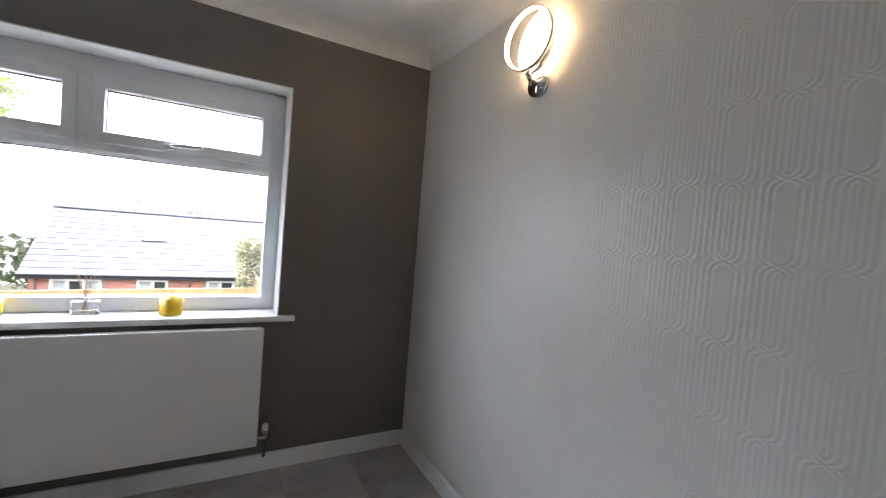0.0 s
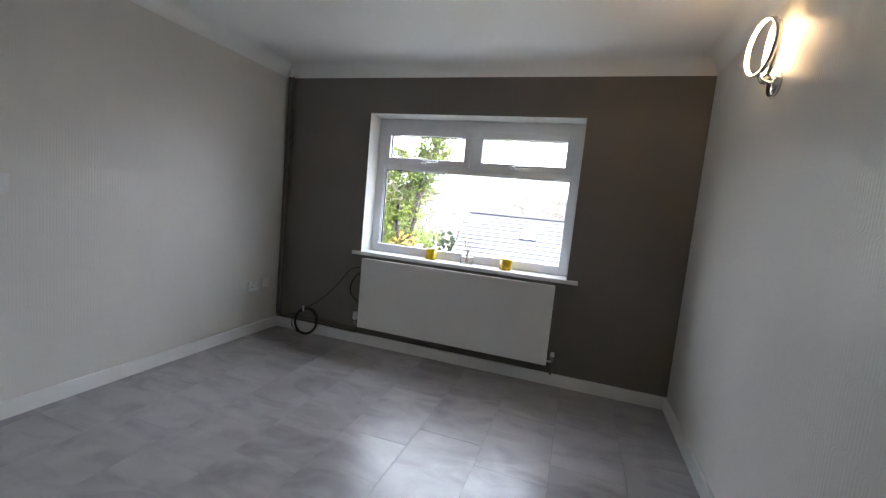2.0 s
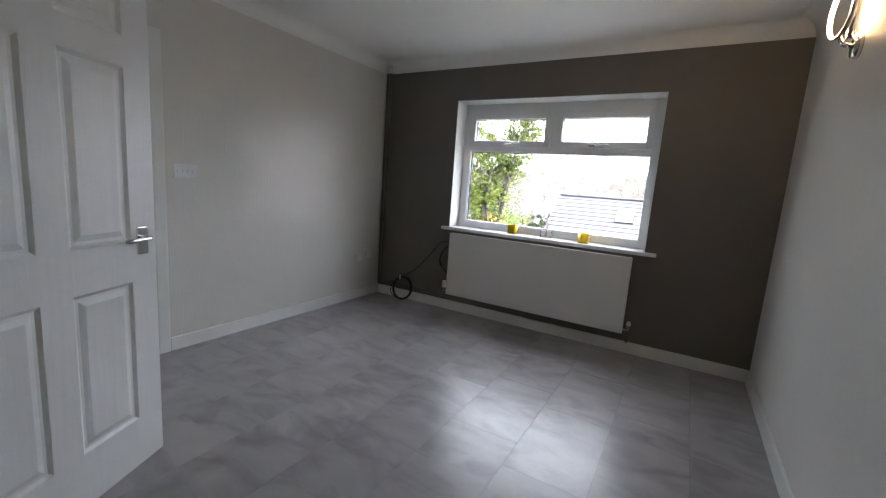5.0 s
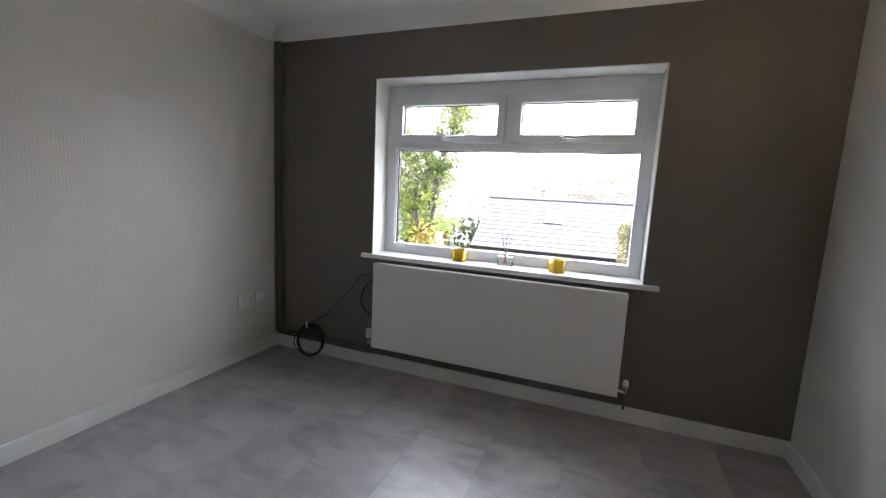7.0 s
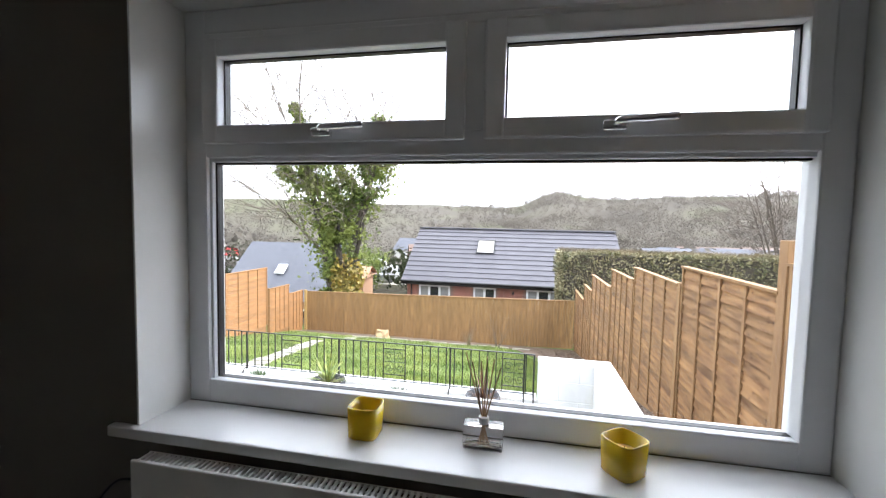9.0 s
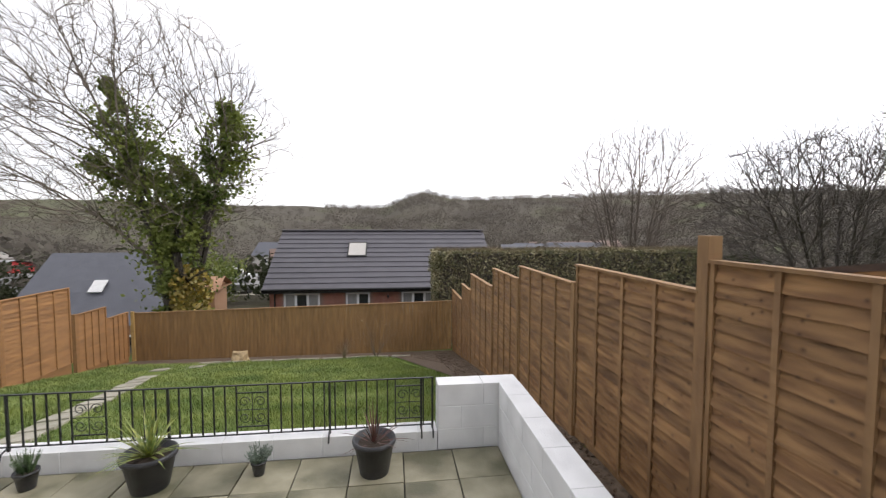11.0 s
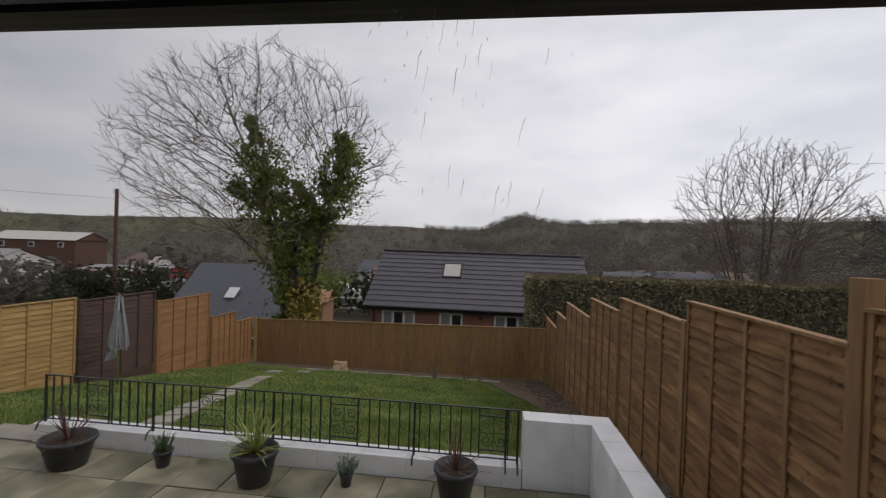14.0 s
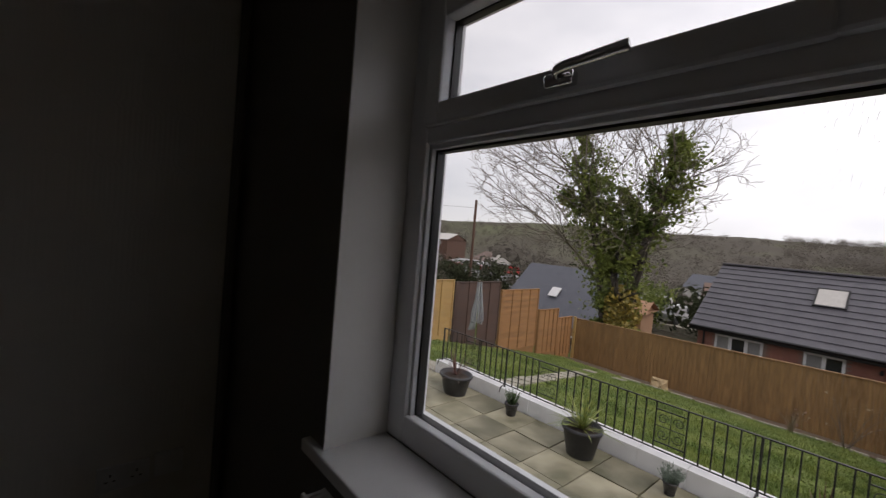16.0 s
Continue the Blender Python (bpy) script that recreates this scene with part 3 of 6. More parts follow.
# ---- radiator ----
rad = thing("radiator", pose(1.6975, -0.02, 0.20), "white flat panel radiator under the window board", "radiator")
part("front_panel", box(-0.7975, 0.7975, -0.055, -0.046, 0, 0.60, 0.004), M_RAD, rad)
part("rear_panel", box(-0.78, 0.78, -0.012, -0.004, 0.02, 0.58, 0.003), M_RAD, rad)
part("side_cover", box(-0.795, -0.791, -0.0465, -0.003, 0.01, 0.592), M_RAD, rad)
part("side_cover", box(0.791, 0.795, -0.0465, -0.003, 0.01, 0.592), M_RAD, rad)
grb = bmesh.new()
add_box(grb, -0.79, 0.79, -0.0462, -0.0425, 0.590, 0.597)
add_box(grb, -0.79, 0.79, -0.007, -0.003, 0.590, 0.597)
part("grille_frame", grb, M_RAD, rad)
slat = box(-0.0035, 0.0035, -0.043, -0.006, 0.590, 0.596)
me = bpy.data.meshes.new("grille_slat")
slat.to_mesh(me)
slat.free()
me.materials.append(M_RAD)
for i in range(112):
    share("grille_slat", me, rad, pose(-0.785 + i * 1.57 / 111, 0, 0))
fins = bmesh.new()
for i in range(60):
    add_box(fins, -0.78 + i * 0.026, -0.775 + i * 0.026, -0.044, -0.013, 0.03, 0.57)
part("convector_fins", fins, M_DARK, rad)
vb = bmesh.new()
for (r, z0, z1) in ((0.022, 0.02, 0.085),):
    bmesh.ops.create_cone(vb, segments=16, cap_ends=True, radius1=r, radius2=r * 0.85, depth=z1 - z0, matrix=pose(-0.835, -0.03, 0.09))
bmesh.ops.bevel(vb, geom=vb.edges[:], offset=0.003, segments=2, affect="EDGES")
part("thermostat_head", vb, M_WHITEPL, rad, "white thermostatic valve head")
part("valve_body", tube([(-0.835, -0.03, 0.06), (-0.835, -0.03, 0.02), (-0.79, -0.03, 0.02)], 0.012, 10), M_CHROME, rad)
part("lock_valve", tube([(0.79, -0.03, 0.03), (0.835, -0.03, 0.03), (0.835, -0.03, 0.07)], 0.013, 10, 0.016), M_CHROME, rad)
part("valve_cap", lathe([(0.015, 0.0), (0.016, 0.02), (0.012, 0.035)], 12), M_WHITEPL, rad).matrix_local = pose(0.835, -0.03, 0.065)
part("tail_pipe", tube([(0.835, -0.03, 0.03), (0.835, -0.03, -0.07)], 0.008, 8), M_PIPE, rad)

# ---- pipes and cable in the corner ----
pipes = thing("heating_pipes", pose(0, 0, 0), "brown painted heating pipes up the corner and along the wall", "pipe")
for px in (0.03, 0.066):
    part("riser", tube([(px, -0.028, 0.16), (px, -0.028, 2.30)], 0.013, 10), M_PIPE, pipes)
    part("riser_top", tube([(px, -0.028, 2.30), (px, -0.028, 2.40)], 0.0132, 10), M_GLOSS, pipes, "unpainted white pipe top")
part("run", tube(bow([(0.066, -0.028, 0.20), (0.075, -0.028, 0.165), (0.14, -0.028, 0.152), (0.877, -0.05, 0.150)], 5), 0.010, 8), M_PIPE, pipes)
part("run", tube(bow([(0.03, -0.03, 0.20), (0.04, -0.03, 0.19), (0.12, -0.028, 0.182), (0.877, -0.045, 0.178)], 5), 0.010, 8), M_PIPE, pipes)
cbl = thing("cable_coil", pose(0.39, -0.06, FZ), "coil of black cable leaning on the skirting board", "cable")
rng = random.Random(4)
for i in range(9):
    rr = 0.118 - 0.004 * (i % 4)
    th = radians(12)
    cy = 0.006 * (i % 3) - 0.008
    pts = []
    for k in range(33):
        a = 2 * math.pi * k / 32
        z = 0.128 + rr * math.sin(a) * math.cos(th) + rng.uniform(-1, 1) * 0.001
        pts.append((rr * math.cos(a) + rng.uniform(-1, 1) * 0.002, cy - 0.02 + rr * math.sin(a) * math.sin(th), max(0.005, z)))
    part("cable_loop", tube(pts, 0.0042, 6), M_CABLE, cbl, "", True)
part("cable_loop", tube(bow([(-0.13, -0.02, 0.16), (-0.145, -0.03, 0.08), (-0.09, -0.03, 0.02), (0.0, -0.03, 0.012), (0.07, -0.03, 0.05)], 6), 0.004, 6), M_CABLE, cbl, "", True)
part("cable_tie", tube([(-0.03, -0.03, 0.215), (-0.045, -0.01, 0.255)], 0.007, 8), M_WHITEPL, cbl)
part("lead", tube(bow([(-0.03, 0.0, 0.24), (0.10, 0.045, 0.33), (0.26, 0.05, 0.50), (0.37, 0.05, 0.635), (0.44, 0.048, 0.665), (0.55, 0.045, 0.665)], 8), 0.0038, 6), M_CABLE, cbl, "", True)
part("lead", tube(bow([(0.55, 0.045, 0.655), (0.44, 0.045, 0.60), (0.39, 0.04, 0.50), (0.40, 0.04, 0.43), (0.45, 0.03, 0.39), (0.52, 0.02, 0.35)], 8), 0.006, 6), M_CABLE, cbl, "", True)
part("lead", tube(bow([(-0.06, 0.0, 0.20), (-0.15, 0.0, 0.16), (-0.25, 0.01, 0.125), (-0.32, 0.02, 0.13), (-0.35, 0.03, 0.16)], 8), 0.004, 6), M_CABLE, cbl, "", True)


def socket(y, z, wide, holes, label, name="wall_socket"):
    """A faceplate on the side wall with its sockets or rockers."""
    s = thing(name, pose(0.001, y, z), label, "socket" if name == "wall_socket" else "switch")
    part("faceplate", box(0, 0.010, -wide / 2, wide / 2, -0.043, 0.043, 0.003), M_WHITEPL, s)
    for h in holes:
        if name == "wall_socket":
            sl = bmesh.new()
            for dy, dz, a, b in ((0, 0.012, 0.002, 0.005), (-0.011, -0.008, 0.004, 0.002), (0.011, -0.008, 0.004, 0.002)):
                add_box(sl, 0.0095, 0.0106, h + dy - a, h + dy + a, dz - b, dz + b)
            part("pin_slots", sl, M_DARK, s)
            part("rocker", box(0.009, 0.0135, h + 0.016, h + 0.026, 0.016, 0.034, 0.001), M_WHITEPL, s)
        else:
            part("rocker", box(0.009, 0.0145, h - 0.006, h + 0.006, -0.011, 0.011, 0.002), M_WHITEPL, s)
    return s


socket(-0.305, 0.46, 0.146, (-0.036, 0.036), "white plastic double socket on the papered wall")
socket(-0.175, 0.47, 0.086, (), "small white blank outlet plate on the papered wall")
socket(-1.995, 1.212, 0.146, (-0.045, -0.015, 0.015, 0.045), "white four-gang light switch beside the doorway", "light_switch")

# ---- things on the window board ----


def candle(x, y, rz):
    c = thing("candle_glass", pose(x, y, 0.848, 0, 0, rz), "yellow square glass tumbler with a candle", "candle", "candles on the sill")
    bm = bmesh.new()
    rows = []
    for r, z in ((0.036, 0.0), (0.039, 0.004), (0.042, 0.082), (0.0385, 0.082), (0.035, 0.010), (0.001, 0.009)):
        ring = []
        for k in range(24):
            a = 2 * math.pi * k / 24
            f = r / (abs(math.cos(a)) ** 5 + abs(math.sin(a)) ** 5) ** 0.2
            ring.append(bm.verts.new((f * math.cos(a), f * math.sin(a), z)))
        rows.append(ring)
    for a, b in zip(rows, rows[1:]):
        for k in range(24):
            bm.faces.new((a[k], a[(k + 1) % 24], b[(k + 1) % 24], b[k]))
    bm.faces.new(rows[0][::-1])
    bm.faces.new(rows[-1])
    g = part("tumbler", bm, M_YELLOW, c, "", True)
    g.visible_shadow = False
    part("wax", lathe([(0.033, 0.0105), (0.0335, 0.05), (0.030, 0.051)], 20), M_WAX, c)
    part("wick", tube([(0, 0, 0.05), (0.001, 0, 0.062)], 0.001, 5), M_CABLE, c)


candle(1.455, 0.10, 0)
candle(2.09, 0.075, 40)
dif = thing("reed_diffuser", pose(1.765, 0.11, 0.848), "clear glass reed diffuser with thin pale sticks", "diffuser")
bm = bmesh.new()
add_box(bm, -0.05, 0.05, -0.022, 0.022, 0, 0.062, 0.006)
part("bottle", bm, M_GLASS, dif).visible_shadow = False
part("liquid", box(-0.043, 0.043, -0.016, 0.016, 0.006, 0.022, 0.004), glass("clear_oil", (0.95, 0.93, 0.85), 0, 1.36), dif).visible_shadow = False
part("collar", lathe([(0.012, 0.062), (0.013, 0.064), (0.013, 0.078), (0.009, 0.079)], 16), M_WHITEPL, dif)
for i, (a, b) in enumerate(((-0.05, 0.01), (-0.03, -0.02), (-0.012, 0.02), (0.006, -0.015), (0.022, 0.012), (0.04, -0.01))):
    part("reed", tube([(-a * 0.3, -b * 0.3, 0.012), (a, b, 0.235 - 0.012 * (i % 3))], 0.0019, 5), M_REED, dif)

# ---- wall lamp ----
lamp = thing("wall_lamp", pose(W - 0.001, -1.0, 1.945), "chrome wall lamp with two lit LED rings", "lamp")
bm = bmesh.new()
bmesh.ops.create_cone(bm, segments=32, cap_ends=True, radius1=0.05, radius2=0.05, depth=0.024, matrix=pose(-0.012, 0, 0, 0, 90, 0))
bmesh.ops.bevel(bm, geom=[e for e in bm.edges if len(e.link_faces) == 2 and e.calc_face_angle() > 1], offset=0.003, segments=2, affect="EDGES")
part("wall_plate", bm, M_CHROME, lamp, "", True)
part("stem", tube([(-0.02, 0, 0.0), (-0.055, 0, 0.01), (-0.07, 0, 0.035)], 0.010, 10), M_CHROME, lamp, "", True)


def ring_band(r0, r1, w):
    bm = bmesh.new()
    rows = []
    for k in range(64):
        a = 2 * math.pi * k / 64
        rows.append([bm.verts.new((u, r * math.cos(a), r * math.sin(a))) for r, u in ((r0, -w), (r1, -w), (r1, w), (r0, w))])
    for k in range(64):
        a, b = rows[k], rows[(k + 1) % 64]
        for i in range(4):
            bm.faces.new((a[i], b[i], b[(i + 1) % 4], a[(i + 1) % 4]))
    return bm


for off, turn, rr in ((-0.080, 8, 0.117), (-0.042, -8, 0.110)):
    rg = part("ring", ring_band(rr - 0.004, rr, 0.010), M_CHROME, lamp, "polished chrome ring", True)
    rg.matrix_local = pose(off, 0, 0.035 + rr, 0, 0, turn)
    part("led_strip", ring_band(rr - 0.009, rr - 0.0042, 0.0085), M_LED, rg, "glowing warm white LED strip")

# ---- panelled door, standing open ----
door = thing("door_2", Matrix.Translation((1.315, -3.355, FZ + 0.006)) @ Matrix.Rotation(math.atan2(0.715, -0.335), 4, "Z"), "white six-panel moulded door standing open", "door", "", "structure")
DW, DHT, DT = 0.79, 1.975, 0.035
xs = [0, 0.115, 0.345, 0.445, 0.675, DW]
zs = [0, 0.20, 0.76, 0.915, 1.53, 1.63, 1.86, DHT]
bm = bmesh.new()
add_box(bm, 0, DW, -DT / 2 + 0.008, DT / 2 - 0.008, 0, DHT)
for a, b in ((0, 1), (2, 3), (4, 5)):
    add_box(bm, xs[a], xs[b], -DT / 2, DT / 2, 0, DHT)
for a, b in ((0, 1), (2, 3), (4, 5), (6, 7)):
    add_box(bm, xs[1], xs[2], -DT / 2, DT / 2, zs[a], zs[b])
    add_box(bm, xs[3], xs[4], -DT / 2, DT / 2, zs[a], zs[b])
part("slab", bm, M_DOOR, door)
for xa, xb in ((xs[1], xs[2]), (xs[3], xs[4])):
    for za, zb in ((zs[1], zs[2]), (zs[3], zs[4]), (zs[5], zs[6])):
        pb = bmesh.new()
        for s in (-1, 1):
            yo, yi = s * (DT / 2 - 0.0005), s * (DT / 2 - 0.0075)
            q = []
            for ins, y in ((0, yo), (0.012, yi - s * 0.0004), (0.022, yi - s * 0.0004), (0.042, s * (DT / 2 - 0.002))):
                q.append([pb.verts.new(v) for v in ((xa + ins, y, za + ins), (xb - ins, y, za + ins), (xb - ins, y, zb - ins), (xa + ins, y, zb - ins))])
            for u, v in zip(q, q[1:]):
                for k in range(4):
                    pb.faces.new((u[k], u[(k + 1) % 4], v[(k + 1) % 4], v[k]))
            pb.faces.new(q[-1])
        bmesh.ops.recalc_face_normals(pb, faces=pb.faces[:])
        part("panel", pb, M_DOOR, door)
for s in (-1, 1):
    hp = part("handle_plate", box(DW - 0.092, DW - 0.044, s * DT / 2 - 0.004 + s * 0.004, s * DT / 2 + 0.004 + s * 0.004, 0.86, 0.965, 0.003), M_CHROME, door, "chrome lever plate")
    part("lever", tube(bow([(DW - 0.068, s * 0.02, 0.925), (DW - 0.068, s * 0.055, 0.925), (DW - 0.09, s * 0.062, 0.925), (DW - 0.175, s * 0.06, 0.922)], 5), 0.009, 10, 0.008), M_CHROME, hp, "", True)

# ---- doorway to the kitchen and what shows through it ----
arch = thing("door_1", pose(0, 0, 0), "white gloss door frame of an open kitchen doorway", "door frame", "", "structure")


def architrave(x0, x1, y0, y1, z0, z1):
    part("architrave", box(x0, x1, y0, y1, z0, z1, 0.006), M_GLOSS, arch)


architrave(0.001, 0.020, DY1 - 0.002, DY1 + 0.068, 0, DH + 0.06)
architrave(0.001, 0.020, DY0 - 0.068, DY0 + 0.002, 0, DH + 0.06)
architrave(0.001, 0.020, DY0 + 0.003, DY1 - 0.003, DH - 0.008, DH + 0.06)
part("jamb", box(-0.13, 0.008, DY1 - 0.03, DY1 + 0.001, 0, DH, 0.003), M_GLOSS, arch)
part("jamb", box(-0.13, 0.008, DY0 - 0.001, DY0 + 0.03, 0, DH, 0.003), M_GLOSS, arch)
part("head", box(-0.13, 0.008, DY0 + 0.031, DY1 - 0.031, DH - 0.03, DH, 0.003), M_GLOSS, arch)
part("stop", box(-0.07, -0.035, DY1 - 0.043, DY1 - 0.029, 0, DH - 0.03, 0.002), M_GLOSS, arch)
bm = bmesh.new()
add_box(bm, -2.75, -2.6, -4.6, -1.85, -0.3, 2.6)
add_box(bm, -2.75, -2.6, -1.05, 0.0, -0.3, 2.6)
add_box(bm, -2.75, -2.6, -1.85, -1.05, 2.03, 2.6)
add_box(bm, -2.6, -0.12, -4.7, -4.6, -0.3, 2.6)
add_box(bm, -2.75, -0.12, 0.0, 0.1, -0.3, 2.6)
setting("wall_kitchen", bm, M_PLAIN, "plain pale kitchen walls beyond the doorway", "wall")
setting("kitchen_ceiling", box(-2.75, -0.12, -4.7, 0.1, 2.4, 2.5), M_CEIL, "white kitchen ceiling", "ceiling")
kd = thing("door_3", pose(-2.62, -1.45, 0), "white glazed kitchen back door with obscure glass", "door", "", "structure")
part("door_frame", frame_ring(-0.40, 0.40, 0, 2.03, 0.06, -0.03, 0.03), M_PVC, kd).matrix_local = pose(0, 0, 0, 0, 0, 90)
bm = bmesh.new()
add_box(bm, -0.34, -0.21, -0.025, 0.025, 0.06, 1.97, 0.004)
add_box(bm, 0.21, 0.34, -0.025, 0.025, 0.06, 1.97, 0.004)
add_box(bm, -0.21, 0.21, -0.024, 0.024, 0.06, 0.72, 0.004)
add_box(bm, -0.21, 0.21, -0.024, 0.024, 0.84, 0.96, 0.004)
add_box(bm, -0.21, 0.21, -0.024, 0.024, 1.80, 1.97, 0.004)
part("door_leaf", bm, M_PVC, kd).matrix_local = pose(0, 0, 0, 0, 0, 90)
part("letter_panel", box(-0.21, 0.21, -0.02, 0.02, 0.72, 0.84), M_DARK, kd).matrix_local = pose(0, 0, 0, 0, 0, 90)
p = part("pane", box(-0.21, 0.21, -0.006, 0.006, 0.96, 1.80), M_FROST, kd)
p.matrix_local, p.visible_shadow = pose(0, 0, 0, 0, 0, 90), False
cab = thing("base_cabinet", pose(-0.82, -1.82, FZ), "dark gloss kitchen base cabinet beyond the doorway", "cabinet")
part("body", box(-0.30, 0.30, -0.28, 0.5, 0.0, 0.87, 0.003), M_BLACKCAB, cab)
part("plinth", box(-0.27, 0.27, -0.25, 0.48, 0.001, 0.10), M_DARK, cab)
tagged(part("worktop", box(-1.16, -0.48, -2.14, -1.2, FZ + 0.871, FZ + 0.905, 0.004), M_TOP), "grey kitchen worktop on the dark cabinet", "worktop")


# ---- outdoors: ground ----
RIDGE = ((-180, 2.0), (-70, 1.6), (-59, 2.0), (-52, 1.8), (-45, 2.0), (-36, 2.5), (-22, 2.4), (-12, 2.4), (-5.4, 2.15), (-1, 2.3), (2, 3.6), (4.5, 4.25), (7, 3.7), (10, 3.3), (17, 3.5), (40, 3.6), (57, 3.1), (80, 3), (180, 2.0))


def ridge(az):
    for (a, e), (b, f) in zip(RIDGE, RIDGE[1:]):
        if a <= az <= b:
            return e + (f - e) * (az - a) / (b - a)
    return 2.0


def step(a, b, v):
    t = min(1, max(0, (v - a) / (b - a)))
    return t * t * (3 - 2 * t)


def ground_z(x, y):
    """Level by the house, a sloping garden, then the valley and the wooded hills."""
    yy = max(y, math.hypot(x, y) - 8) if y > 0 else max(0, math.hypot(x, y) - 12)
    z = -0.97 - 0.205 * max(0, min(yy, 14.3) - 4.05)
    z -= 1.3 * step(14.3, 22, yy) + 9.0 * step(26, 90, yy)
    r = math.hypot(x - 1.8, y)
    if r > 90:
        az = math.degrees(math.atan2(x - 1.8, y))
        crest = 1.4 + 620 * math.tan(radians(ridge(az)))
        k = step(110, 620, r)
        z += (crest - z) * k
        rough = noise.noise(Vector((x * 0.02, y * 0.02, 0))) * 3 + noise.noise(Vector((x * 0.12, y * 0.12, 3))) * 1.6
        z += rough * step(100, 200, r) * (1 if az > -12 else 0.45)
        z -= 60 * step(700, 1500, r)
    return z


def terrain_mat():
    m = bpy.data.materials.new("ground_cover")
    m.use_nodes = True
    n, l = m.node_tree.nodes, m.node_tree.links
    b = n["Principled BSDF"]
    b.inputs["Roughness"].default_value = 0.95
    b.inputs["Specular IOR Level"].default_value = 0.1
    tc = n.new("ShaderNodeTexCoord")
    sp = n.new("ShaderNodeSeparateXYZ")
    l.new(tc.outputs["Object"], sp.inputs[0])

    def tex(scale, detail, stops):
        t = n.new("ShaderNodeTexNoise")
        t.inputs["Scale"].default_value, t.inputs["Detail"].default_value = scale, detail
        l.new(tc.outputs["Object"], t.inputs["Vector"])
        r = n.new("ShaderNodeValToRGB")
        e = r.color_ramp.elements
        e[0].position, e[0].color = stops[0][0], (*stops[0][1], 1)
        e[1].position, e[1].color = stops[-1][0], (*stops[-1][1], 1)
        for p, c in stops[1:-1]:
            e.new(p).color = (*c, 1)
        l.new(t.outputs[0], r.inputs[0])
        return r.outputs[0]
    lawn = tex(1.4, 6, ((0.3, (0.07, 0.11, 0.022)), (0.55, (0.11, 0.16, 0.035)), (0.72, (0.16, 0.17, 0.06))))
    scrub = tex(0.08, 8, ((0.3, (0.045, 0.042, 0.03)), (0.5, (0.075, 0.065, 0.045)), (0.7, (0.07, 0.085, 0.035))))
    # far woods: aerial haze is put in as a lighter base colour
    woods = tex(0.022, 9, ((0.30, (0.085, 0.076, 0.064)), (0.52, (0.11, 0.098, 0.08)), (0.62, (0.112, 0.104, 0.076)), (0.70, (0.115, 0.135, 0.068))))

    def blend(a, c, lo, hi):
        mr = n.new("ShaderNodeMapRange")
        mr.inputs["From Min"].default_value, mr.inputs["From Max"].default_value = lo, hi
        l.new(sp.outputs["Y"], mr.inputs[0])
        mx = n.new("ShaderNodeMixRGB")
        l.new(mr.outputs[0], mx.inputs[0])
        l.new(a, mx.inputs[1])
        l.new(c, mx.inputs[2])
        return mx.outputs[0]
    fields = tex(0.011, 3, ((0.36, (0.085, 0.076, 0.058)), (0.46, (0.10, 0.098, 0.064)), (0.56, (0.125, 0.135, 0.075)), (0.62, (0.09, 0.082, 0.062))))
    west = n.new("ShaderNodeMapRange")
    west.inputs["From Min"].default_value, west.inputs["From Max"].default_value = -60, -300
    l.new(sp.outputs["X"], west.inputs[0])
    far = n.new("ShaderNodeMixRGB")
    l.new(west.outputs[0], far.inputs[0])
    l.new(woods, far.inputs[1])
    l.new(fields, far.inputs[2])
    l.new(blend(blend(lawn, scrub, 14.4, 16), far.outputs[0], 60, 120), b.inputs["Base Color"])
    bt = n.new("ShaderNodeTexNoise")
    bt.inputs["Scale"].default_value, bt.inputs["Detail"].default_value = 12, 6
    l.new(tc.outputs["Object"], bt.inputs["Vector"])
    bp = n.new("ShaderNodeBump")
    bp.inputs["Strength"].default_value, bp.inputs["Distance"].default_value = 0.6, 0.05
    l.new(bt.outputs[0], bp.inputs["Height"])
    l.new(bp.outputs[0], b.inputs["Normal"])
    return m


vs, fs = [], []
radii = [0.5 + 0.5 * i for i in range(60)]
while radii[-1] < 3200:
    radii.append(radii[-1] * (1.035 if radii[-1] < 750 else 1.15))
fine = [-80 + 0.55 * i for i in range(292)]
angs = fine + [81 + 8 * i for i in range(25)]
for r in radii:
    for a in angs:
        x, y = 1.8 + r * math.sin(radians(a)), r * math.cos(radians(a))
        vs.append((x, y, ground_z(x, y)))
na = len(angs)
for i in range(len(radii) - 1):
    for j in range(na):
        fs.append((i * na + j, i * na + (j + 1) % na, (i + 1) * na + (j + 1) % na, (i + 1) * na + j))
fs.append(tuple(range(na))[::-1])
tagged(raw("ground", vs, fs, terrain_mat(), None, "", True), "sloping lawn that runs down to a wooded valley and hills", "ground", "", "structure")

# house outer skin and closing pieces
bm = bmesh.new()
add_box(bm, -7, WX0 - 0.012, WT, WT + 0.035, -1.2, 5.2)
add_box(bm, WX1 + 0.012, 3.6, WT, WT + 0.035, -1.2, 5.2)
add_box(bm, WX0 - 0.012, WX1 + 0.012, WT, WT + 0.035, -1.2, 0.80)
add_box(bm, WX0 - 0.012, WX1 + 0.012, WT, WT + 0.035, WZ1 + 0.02, 5.2)
setting("outer_wall", bm, M_RENDER, "white rough rendered outside wall of the house", "wall")
setting("floor_slab", box(-2.75, W + 0.12, -4.7, WT, -0.3, FZ - 0.006), M_JOINT, "grey subfloor below the vinyl tiles", "floor")

# ---- patio walls ----
PZ = -0.75


